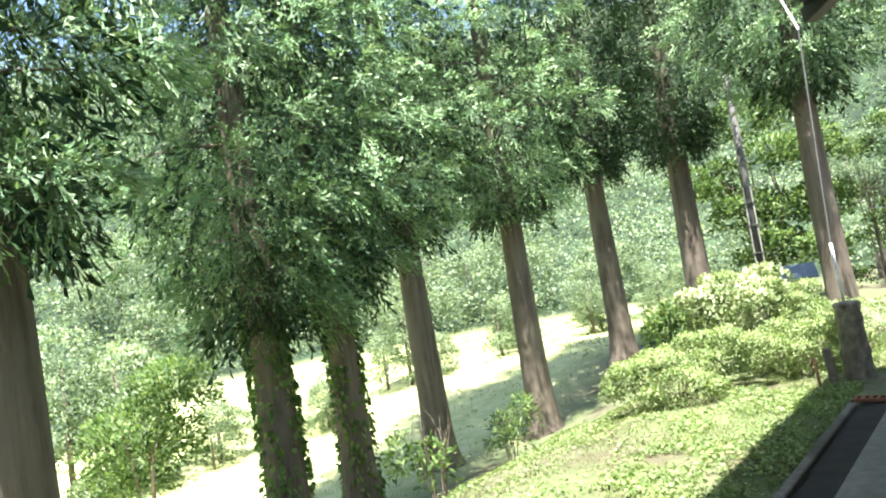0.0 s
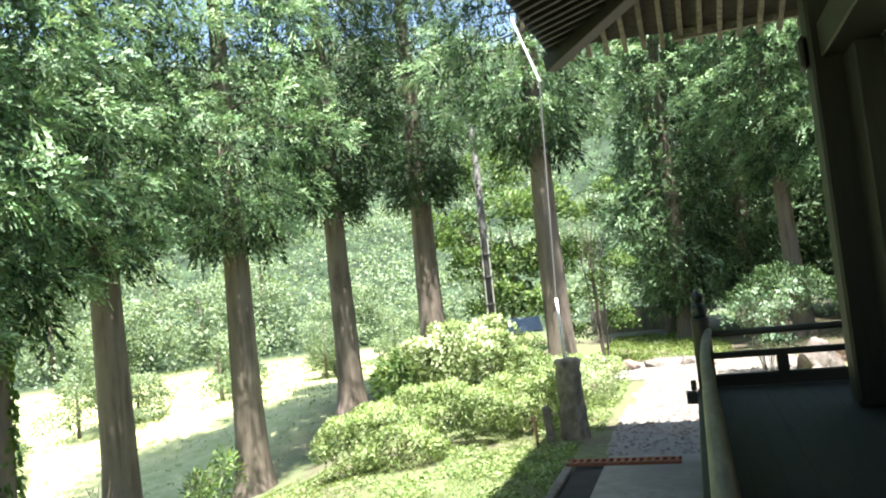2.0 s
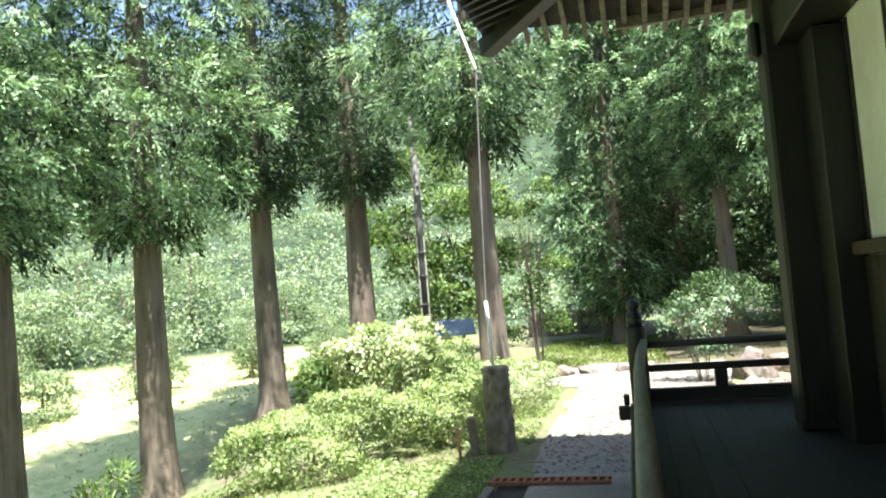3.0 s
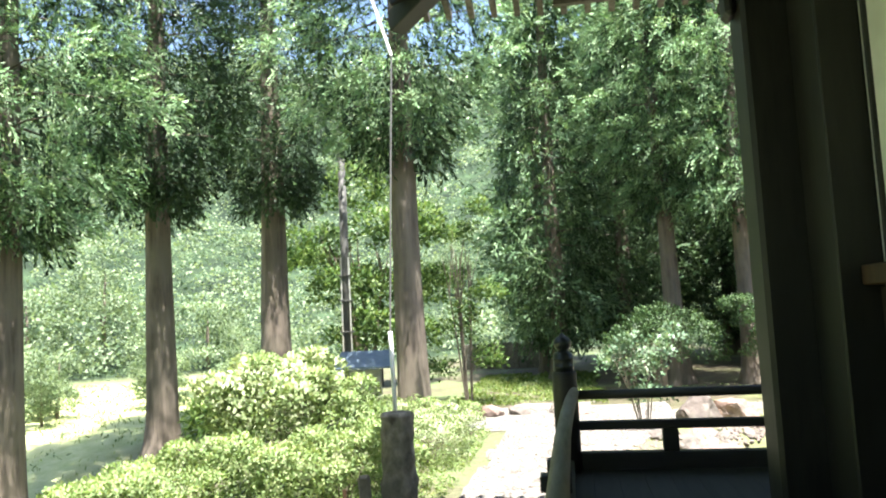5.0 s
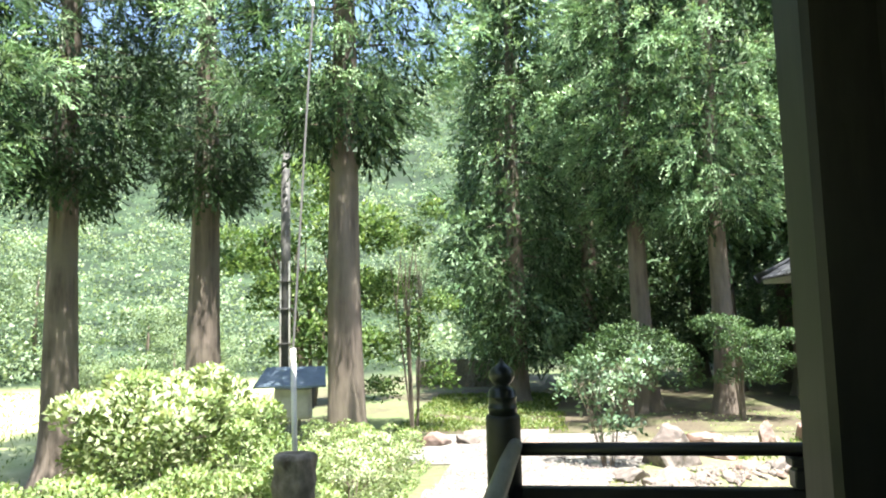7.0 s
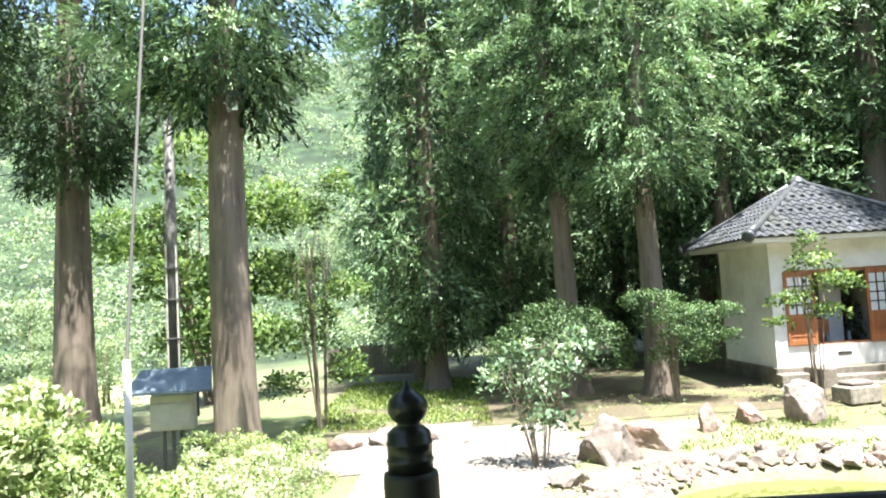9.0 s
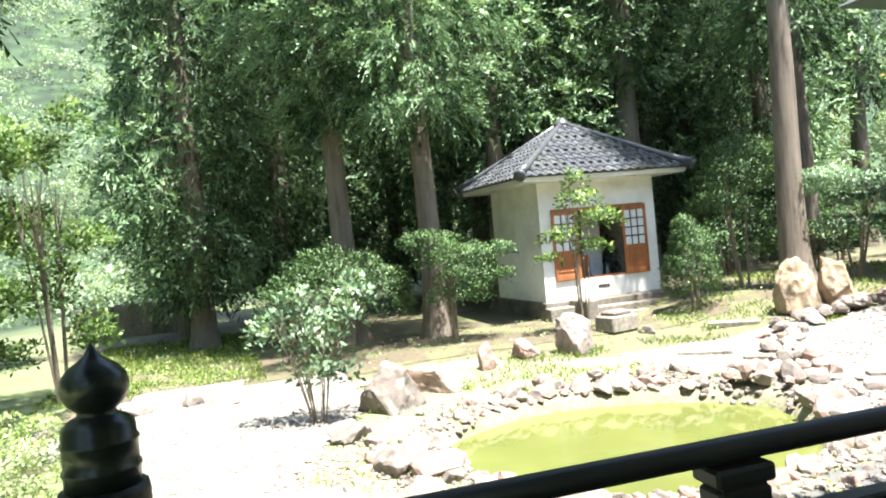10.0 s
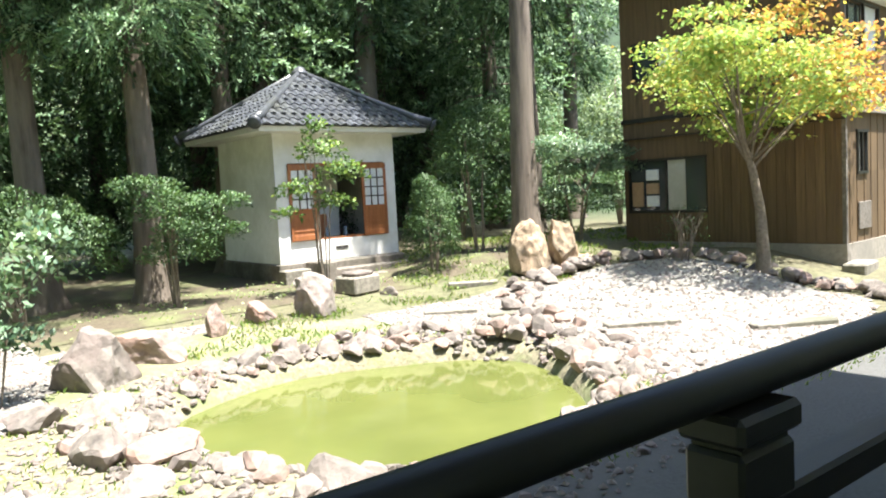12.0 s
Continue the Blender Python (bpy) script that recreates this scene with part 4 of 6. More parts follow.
def stems(seed, n, height, spread, radius):
    rnd = random.Random(seed)
    bm = bmesh.new()
    for k in range(n):
        a, s = rnd.uniform(0, math.tau), rnd.uniform(0.3, 1.0) * spread
        p = Vector((0.08 * math.cos(a), 0.08 * math.sin(a), -0.05))
        q = Vector((s * 0.5 * math.cos(a), s * 0.5 * math.sin(a), height * 0.5))
        e = Vector((s * math.cos(a + 0.3), s * math.sin(a + 0.3), height * rnd.uniform(0.75, 1.0)))
        tube(bm, (p, q, e), (radius, radius * 0.7, radius * 0.25), 5)
        for j in range(2):
            b = q.lerp(e, rnd.uniform(0.1, 0.6))
            t = b + Vector((rnd.uniform(-0.4, 0.4) * spread, rnd.uniform(-0.4, 0.4) * spread, rnd.uniform(0.15, 0.4) * height))
            tube(bm, (b, b.lerp(t, 0.5) + Vector((0, 0, 0.04)), t), (radius * 0.5, radius * 0.35, radius * 0.15), 4)
    return bm


def shrub(name, label, category, x, y, lumps, count, length, width, mat, seed, stem=(6, 0.8, 0.4, 0.018), shell=0.35, up=0.6, z=None):
    t = thing(name, label, category, (x, y, ground_z(x, y) if z is None else z))
    part("woody_base", stems(seed, *stem), M_TWIG, t)
    if name == "azalea_bush":
        lumps = lumpy(lumps, 24, seed, 0.15, 0.30)
    part("foliage", leaf_ball(seed, lumps, count, length, width, mat, shell, up), None, t)
    return t


# clipped shrubs beside the walkway
BIG_LUMPS = ((-0.1, 0, 0.95, 1.35, 1.15, 1.08), (0.75, -0.1, 0.7, 0.95, 0.9, 0.85), (-0.75, 0.1, 0.85, 0.85, 0.9, 0.9), (1.2, -0.3, 0.5, 0.65, 0.65, 0.65))
big_bush = shrub("azalea_bush", "large loose shrub with pale sunlit leaf tips", "bush", -4.3, 15.7, BIG_LUMPS, 34000, 0.065, 0.036, M_AZALEA, 31, (9, 1.3, 0.8, 0.02), 0.5)
part("pale_shoot", leaf_ball(131, lumpy(((-0.65, -0.1, 1.15, 0.85, 0.9, 0.88), (0.0, -0.2, 1.32, 0.8, 0.8, 0.72)), 14, 7, 0.15, 0.3), 6500, 0.11, 0.055, M_AZALEAPALE, 0.25, 1.0), None, big_bush, "pale cream-green shoots")
shrub("azalea_bush", "low spreading azalea shrub with yellow-green leaves", "bush", -5.3, 13.3,
      ((0, 0, 0.4, 1.15, 1.0, 0.68), (0.8, 0.5, 0.5, 0.8, 0.8, 0.60), (-0.5, -0.5, 0.35, 0.85, 0.8, 0.58), (0.4, -0.8, 0.3, 0.8, 0.7, 0.5), (1.4, 0.9, 0.5, 0.7, 0.7, 0.58)), 32000, 0.062, 0.034, M_AZALEA, 32, (9, 0.7, 0.9, 0.016))
shrub("azalea_bush", "small yellowing shrub beside the stone post", "bush", -3.35, 14.5,
      ((0, 0, 0.45, 0.65, 0.6, 0.65), (0.35, 0.3, 0.5, 0.5, 0.5, 0.5)), 9000, 0.06, 0.032, M_AZALEA, 33, (6, 0.6, 0.4, 0.016))
shrub("azalea_bush", "low golden-green shrub at the path edge", "bush", -2.75, 17.4,
      ((0, 0, 0.3, 0.8, 1.1, 0.55), (0.1, 1.1, 0.3, 0.7, 0.8, 0.5), (-0.6, 0.3, 0.35, 0.7, 0.8, 0.55)), 14000, 0.06, 0.03, M_AZALEAPALE, 34, (7, 0.5, 0.6, 0.014))
shrub("azalea_bush", "low golden-green shrub under the cedar", "bush", -2.9, 20.2,
      ((0, 0, 0.25, 0.7, 0.8, 0.45), (-0.9, 0.2, 0.25, 0.8, 0.7, 0.45)), 9000, 0.06, 0.03, M_AZALEA, 35, (6, 0.4, 0.6, 0.014))
shrub("leafy_shrub", "airy shrub with silvery green leaves on thin stems by the path", "bush", 1.12, 20.35,
      lumpy(((0, 0, 1.1, 0.6, 0.6, 0.45), (0.5, -0.2, 1.45, 0.4, 0.4, 0.35), (-0.6, 0.2, 1.25, 0.4, 0.4, 0.4), (0.1, 0.1, 0.65, 0.5, 0.5, 0.3), (0.75, 0.1, 1.75, 0.2, 0.2, 0.25), (-0.35, 0, 1.7, 0.22, 0.22, 0.2)), 14, 36, 0.1, 0.28), 1800, 0.12, 0.055, M_PALELEAF, 36, (11, 1.7, 0.85, 0.012), 0.97)
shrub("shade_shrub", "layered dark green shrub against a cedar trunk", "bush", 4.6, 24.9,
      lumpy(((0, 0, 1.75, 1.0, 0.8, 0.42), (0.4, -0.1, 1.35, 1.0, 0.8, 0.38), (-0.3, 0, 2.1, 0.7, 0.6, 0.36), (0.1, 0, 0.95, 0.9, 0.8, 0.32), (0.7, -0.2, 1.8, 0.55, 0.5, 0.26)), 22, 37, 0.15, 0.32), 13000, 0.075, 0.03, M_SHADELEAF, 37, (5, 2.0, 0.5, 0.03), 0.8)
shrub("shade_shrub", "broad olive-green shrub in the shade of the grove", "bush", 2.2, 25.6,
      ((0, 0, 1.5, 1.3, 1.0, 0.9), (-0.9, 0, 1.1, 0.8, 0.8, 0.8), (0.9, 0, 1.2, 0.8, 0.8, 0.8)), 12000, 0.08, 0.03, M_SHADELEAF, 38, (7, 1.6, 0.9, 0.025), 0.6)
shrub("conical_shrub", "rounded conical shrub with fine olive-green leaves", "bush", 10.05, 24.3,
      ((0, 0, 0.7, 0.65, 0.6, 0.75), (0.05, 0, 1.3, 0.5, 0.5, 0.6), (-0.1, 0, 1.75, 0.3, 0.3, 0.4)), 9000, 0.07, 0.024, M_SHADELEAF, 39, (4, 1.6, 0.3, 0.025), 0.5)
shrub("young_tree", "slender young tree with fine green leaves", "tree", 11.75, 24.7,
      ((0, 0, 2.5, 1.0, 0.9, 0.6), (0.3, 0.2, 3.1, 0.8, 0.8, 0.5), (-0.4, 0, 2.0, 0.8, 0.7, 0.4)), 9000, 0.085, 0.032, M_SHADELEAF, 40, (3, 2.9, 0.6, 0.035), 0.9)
shrub("flowering_tree", "small spreading tree with pale sunlit leaves", "tree", 13.9, 23.5,
      ((0, 0, 2.1, 1.5, 1.2, 0.3), (0.7, 0, 1.75, 1.2, 1.0, 0.22), (-0.8, 0, 2.3, 0.9, 0.8, 0.25), (0.2, 0.2, 1.2, 1.1, 0.9, 0.2)), 10000, 0.09, 0.045, M_PALELEAF, 41, (4, 2.1, 1.1, 0.035), 0.9)
shrub("sapling", "thin sapling with bright green leaves before the shrine", "tree", 7.1, 23.9,
      ((0.1, 0, 2.75, 0.5, 0.4, 0.28), (0.45, -0.1, 2.3, 0.6, 0.4, 0.3), (-0.35, 0, 2.0, 0.5, 0.4, 0.25), (0.3, 0, 1.75, 0.45, 0.35, 0.2), (0.05, 0, 3.15, 0.25, 0.25, 0.28), (-0.7, 0, 1.6, 0.3, 0.25, 0.12)), 1500, 0.10, 0.058, M_BROAD, 42, (6, 2.9, 0.65, 0.017), 0.98)
shrub("bare_shrub", "twiggy half-bare shrub by the boarded house", "bush", 12.7, 19.7, ((0, 0, 0.6, 0.5, 0.5, 0.5),), 350, 0.05, 0.02, M_SHADELEAF, 43, (12, 1.0, 0.55, 0.014), 0.9)
shrub("fern_clump", "sprawling leafy clump at the foot of the cedars", "bush", -9.4, 13.6, ((0, 0, 0.5, 0.5, 0.5, 0.6), (0.3, 0.3, 0.9, 0.3, 0.3, 0.5)), 900, 0.17, 0.035, M_BROAD, 44, (8, 1.2, 0.5, 0.012), 0.9, 0.4)
shrub("fern_clump", "tall leafy weeds below the veranda", "bush", -7.6, 8.9, ((0, 0, 0.5, 0.35, 0.35, 0.5), (-0.5, -0.2, 0.6, 0.3, 0.3, 0.5)), 420, 0.16, 0.05, M_BROAD, 45, (8, 1.4, 0.5, 0.012), 0.9, 0.4)
shrub("fern_clump", "drooping broad-leaved shrub by a cedar", "bush", -8.3, 21.2, ((0, 0, 0.7, 0.9, 0.8, 0.7), (0.3, 0, 1.2, 0.6, 0.6, 0.5)), 2600, 0.26, 0.06, M_BROAD, 46, (8, 1.2, 0.7, 0.014), 0.8, 0.1)
shrub("understory_tree", "leafy young tree in the hollow", "tree", -15.5, 8.6, ((0, 0, 2.0, 1.4, 1.3, 1.0), (0.5, 0.6, 3.0, 1.0, 1.0, 0.8), (-0.8, 0, 1.2, 1.0, 1.0, 0.8)), 7000, 0.16, 0.06, M_BROAD, 47, (5, 3.0, 1.0, 0.04), 0.9)
shrub("broadleaf_tree", "sunlit tree with small bright leaves behind the cedar", "tree", -3.1, 25.2, lumpy(((0, 0, 2.0, 0.6, 0.6, 0.7), (-0.6, 0, 3.4, 0.8, 0.7, 0.5), (0.6, 0.3, 1.1, 0.5, 0.5, 0.4), (0.6, 0, 2.9, 0.6, 0.6, 0.4), (-0.2, 0.2, 4.6, 0.6, 0.6, 0.4), (0.5, 0, 5.3, 0.4, 0.4, 0.3), (-0.8, 0, 0.9, 0.6, 0.5, 0.5)), 22, 48, 0.18, 0.45), 5000, 0.12, 0.06, M_BROAD, 48, (7, 4.8, 0.9, 0.03), 0.98)
shrub("broadleaf_tree", "tall tree of bright broad leaves behind the meter box", "tree", -8.0, 32.5, lumpy(((0, 0, 3.6, 2.0, 1.8, 1.2), (1.5, 0, 5.6, 1.6, 1.5, 1.0), (-2.0, 0, 5.0, 1.5, 1.5, 0.9), (0.6, 0, 1.8, 2.0, 1.8, 1.1), (-0.5, 0, 7.2, 1.3, 1.3, 0.9), (2.2, 0, 3.4, 1.2, 1.2, 0.7)), 34, 49, 0.5, 1.1), 17000, 0.22, 0.12, M_BROAD, 49, (5, 6.5, 1.8, 0.09), 0.95)


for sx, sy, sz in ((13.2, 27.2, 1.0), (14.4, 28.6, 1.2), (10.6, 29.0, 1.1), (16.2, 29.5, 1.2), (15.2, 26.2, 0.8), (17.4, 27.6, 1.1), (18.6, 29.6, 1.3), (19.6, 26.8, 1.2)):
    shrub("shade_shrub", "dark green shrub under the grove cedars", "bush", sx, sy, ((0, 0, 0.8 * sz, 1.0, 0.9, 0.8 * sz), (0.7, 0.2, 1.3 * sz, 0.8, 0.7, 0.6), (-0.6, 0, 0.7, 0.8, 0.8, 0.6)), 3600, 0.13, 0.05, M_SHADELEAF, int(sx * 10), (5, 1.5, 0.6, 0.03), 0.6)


# ---- grass ----
def build_grass():
    global rng
    rng = np.random.default_rng(77)
    pts = []
    for x0, x1, y0, y1, n in ((-4.0, -2.26, 2.0, 13.4, 24000), (-6.2, -3.8, 3.0, 12.6, 10000), (-4.0, -2.0, 13.3, 19.0, 5000), (-9.5, -5.5, 6.0, 16.0, 9000), (-30, -11.0, 4.0, 40.0, 14000), (-3.6, 0.6, 24.6, 34.0, 9000), (9.0, 16.5, 20.8, 27.0, 5000), (0.4, 9.5, 14.6, 22.8, 15000)):
        xy = np.stack((rng.uniform(x0, x1, n), rng.uniform(y0, y1, n)), axis=1)
        for x, y in xy:
            if noise.noise((x * 0.9, y * 0.9, 8.0)) > (-0.15 if x < 0.4 else -0.05) and not on_path(x, y) and pond_r(x, y) > 1.06:
                pts.append((x, y, ground_z(x, y)))
    pts = np.array(pts)
    far = np.clip(np.linalg.norm(pts[:, :2] - np.array((0, 6)), axis=1, keepdims=True) / 12, 0.5, 2.2)
    axis = np.zeros_like(pts) + np.array((0, 0, 1.0))
    q = blades(pts, axis, 0.10, 0.017, 0.5, 0.25)
    q = pts[:, None, :] + (q - pts[:, None, :]) * far[:, None, :]
    tagged(new("grass", quads_mesh("grass", q, M_GRASS)), "rough sunlit grass and weeds", "grass", "", "stuff")


build_grass()


def build_cover():
    """Leafy ground cover on the strip beside the drain and in the shade of the row."""
    global rng
    rng = np.random.default_rng(78)
    pts = []
    for x0, x1, y0, y1, n in ((-4.3, -2.27, 1.0, 13.3, 22000), (-8.5, -4.3, 3.0, 13.5, 9000), (-3.8, -2.0, 14.6, 22.0, 6000), (-3.4, 0.3, 25.0, 33.0, 6000), (2.5, 12.5, 22.6, 26.5, 1500)):
        for x, y in zip(rng.uniform(x0, x1, n), rng.uniform(y0, y1, n)):
            if noise.noise((x * 1.3, y * 1.3, 3.0)) + 0.5 * noise.noise((x * 5, y * 5, 1.0)) > -0.05 and not on_path(x, y):
                pts.append((x, y, ground_z(x, y) + rng.uniform(0.01, 0.10)))
    pts = np.array(pts)
    ax = rng.normal(size=pts.shape) * np.array((1, 1, 0.35)) + np.array((0, 0, 0.3))
    tagged(new("ground_cover", quads_mesh("ground_cover", blades(pts, ax, 0.06, 0.042, 0.1, 0.2), M_AZALEA)), "low leafy ground cover among the grass", "ground cover", "", "stuff")


build_cover()


# ---- rocks ----
def rock_mesh(name, seed, size, mat, detail=3, flat=0.25, crag=0.0):
    bm = bmesh.new()
    bmesh.ops.create_icosphere(bm, subdivisions=detail, radius=1.0)
    rnd = random.Random(seed)
    planes = [(Vector((rnd.uniform(-1, 1), rnd.uniform(-1, 1), rnd.uniform(-0.6, 1))).normalized(), rnd.uniform(0.5, 0.85)) for _ in range(14)]
    for v in bm.verts:
        p = v.co.copy()
        for nrm, lim in planes:
            d = p.dot(nrm)
            if d > lim:
                p -= nrm * (d - lim) * 0.95
        p *= 1 + 0.10 * noise.noise(p * 1.6 + Vector((seed, 0, 0))) + 0.045 * noise.noise(p * 5 + Vector((0, seed, 0)))
        if crag:
            p *= 1 + crag * (0.6 - abs(noise.noise(p * 2.6 + Vector((seed, 3, 0)))) * 2.0) + 0.5 * crag * noise.noise(Vector((p.x * 4, p.y * 4, p.z * 9 + seed)))
        v.co = Vector((p.x * size[0], p.y * size[1], p.z * size[2]))
        if v.co.z < -flat * size[2]:
            v.co.z = -flat * size[2]
    return from_bm(name, bm, mat, detail > 3 and not crag)


def rock(x, y, size, seed, mat, label, rz=0.0, tilt=0.0, sink=0.0, name="garden_rock", detail=4, crag=0.06):
    ob = new(name, rock_mesh(name, seed, size, mat, detail, 0.25, crag))
    ob.matrix_basis = pose(x, y, ground_z(x, y) + 0.25 * size[2] - sink, tilt, 0, rz)
    if size[2] > 0.75:
        # upright rocks keep broad, blunt shoulders
        for v in ob.data.vertices:
            up = min(1.0, max(0.0, v.co.z / size[2]))
            v.co.x *= 1 + 0.55 * up * up
            v.co.y *= 1 + 0.55 * up * up
            v.co.z *= 1 - 0.16 * up * up
    return tagged(ob, label, "rock")


rock(2.15, 20.6, (0.60, 0.50, 0.66), 1, M_ROCK, "large pale grey-brown boulder beside the path", 20)
rock(3.12, 21.5, (0.66, 0.5, 0.42), 2, M_ROCKRED, "low broad mauve-brown boulder", -20, 0, 0.02)
rock(4.35, 22.3, (0.22, 0.16, 0.42), 3, M_ROCKRED, "upright reddish stone block", 10)
rock(6.3, 22.6, (0.50, 0.42, 0.80), 4, M_ROCK, "rounded pale boulder before the shrine", 50, crag=0.1, detail=5)
rock(5.3, 22.9, (0.45, 0.3, 0.28), 5, M_ROCKRED, "brown rock in the shade", 50)
rock(11.0, 22.3, (0.54, 0.48, 1.08), 6, M_ROCKTAN, "tall craggy tan standing rock", 15, crag=0.09, detail=5)
rock(11.80, 22.0, (0.52, 0.46, 0.92), 7, M_ROCKTAN, "tan standing rock leaning beside a taller one", 70, crag=0.09, detail=5)
rock(12.0, 21.7, (0.42, 0.28, 0.20), 8, M_ROCKTAN, "low orange-brown rock by the standing rocks", 10)
for k, (x, y, s) in enumerate(((1.35, 19.2, 0.28), (1.9, 18.9, 0.26), (2.35, 18.6, 0.20), (1.55, 17.6, 0.32), (2.0, 17.2, 0.27), (1.7, 16.7, 0.22), (2.75, 15.7, 0.26), (-0.15, 22.9, 0.30), (-0.7, 23.2, 0.26), (-1.6, 23.0, 0.28), (-2.3, 22.8, 0.32), (-2.8, 22.4, 0.25), (8.2, 23.3, 0.18))):
    rock(x, y, (s * 1.2, s, s * 0.75), 20 + k, (M_ROCK, M_ROCKRED, M_ROCK)[k % 3], "weathered pale rock in the garden", 40 * k, detail=3)


def build_border():
    border = thing("pond_rock_border", "band of loose pale and mauve stones round the pond", "rock border", (POND[0], POND[1], 0))
    shapes = [rock_mesh("stone", 60 + k, (0.145 + 0.02 * (k % 3), 0.125, 0.125), (M_ROCK, M_ROCKRED, M_ROCK)[k % 3], 2) for k in range(10)]
    rnd = random.Random(4)
    cx, cy, a, b = POND
    made = 0
    while made < 290:
        ang = rnd.uniform(0, math.tau)
        r = 1.03 + abs(rnd.gauss(0, 0.24 if (ang < 1.9 or ang > 5.9) else 0.13))
        if r > 1.62:
            continue
        r *= 1 + 0.05 * math.sin(3 * ang + 0.6) + 0.03 * math.sin(5 * ang)
        x, y = a * r * math.cos(ang), b * r * math.sin(ang)
        s = rnd.choice((0.5, 0.6, 0.7, 0.75, 0.85, 1.0, 1.25)) * (1.15 if (ang < 2.0 or ang > 5.7) else 0.85)
        z = max(ground_z(cx + x, cy + y), -0.2) + 0.03 * s + (0.16 if (ang < 1.7 and r > 1.12) else 0.0) * rnd.uniform(0.2, 1)
        part("stone", shapes[made % 10], None, border, m=pose(x, y, z, rnd.uniform(-20, 20), rnd.uniform(-20, 20), rnd.uniform(0, 360)) @ Matrix.Diagonal((s, s, s * rnd.uniform(0.8, 1.25), 1)))
        made += 1
    sv, sf = [], []
    for k in range(800):
        ang = rnd.uniform(0, math.tau)
        r = 1.0 + abs(rnd.gauss(0.03, 0.26))
        x, y = a * r * math.cos(ang), b * r * math.sin(ang)
        s = rnd.uniform(0.2, 0.55)
        src = shapes[k % 10]
        m = pose(x, y, max(ground_z(cx + x, cy + y), -0.16) + 0.02, rnd.uniform(-30, 30), rnd.uniform(-30, 30), rnd.uniform(0, 360)) @ Matrix.Diagonal((s, s, s, 1))
        off = len(sv)
        sv += [m @ v.co for v in src.vertices]
        sf += [[off + i for i in p.vertices] for p in src.polygons]
    tagged(part("small_rubble", mesh_from("small_rubble", sv, sf, M_ROCK), None, border, "small pale rubble between the stones"), kind="stuff")
    bed = thing("gravel_bed_border", "row of grey and mauve stones round the gravel bed", "rock border", (11.0, 18.3, 0))
    for k in range(170):
        ang = rnd.uniform(-0.9, 3.0)
        r = 1.0 + abs(rnd.gauss(0.03, 0.09))
        x, y = 2.5 * r * math.cos(ang), 2.85 * r * math.sin(ang)
        s = rnd.choice((0.6, 0.8, 1.0, 1.2, 1.5))
        part("stone", shapes[k % 10], None, bed, m=pose(x, y, ground_z(11 + x, 18.3 + y) + 0.03 + rnd.uniform(0, 0.1), rnd.uniform(-20, 20), 0, rnd.uniform(0, 360)) @ Matrix.Diagonal((s, s, s, 1)))
    gravel = np.random.default_rng(9)
    verts, faces = [], []
    n = 0
    while n < 7500:
        x, y = gravel.uniform(-1.9, 13.6), gravel.uniform(12.5, 24.0)
        if not (on_path(x, y) or 1.02 < pond_r(x, y) < 1.6):
            continue
        s, z = gravel.uniform(0.012, 0.05) * (1 if pond_r(x, y) > 1.3 else 1.3), ground_z(x, y) + 0.025
        o = gravel.uniform(0, 6.28)
        base = len(verts)
        for j in range(4):
            verts.append((x + s * math.cos(o + 1.57 * j) * gravel.uniform(0.7, 1.3), y + s * math.sin(o + 1.57 * j) * gravel.uniform(0.7, 1.3), z))
        verts.append((x, y, z + s * gravel.uniform(0.4, 0.9)))
        faces += [(base + j, base + (j + 1) % 4, base + 4) for j in range(4)]
        n += 1
    tagged(new("loose_pebbles", mesh_from("loose_pebbles", verts, faces, M_ROCK)), "loose pale pebbles strewn on the paths", "pebbles", "", "stuff")


build_border()


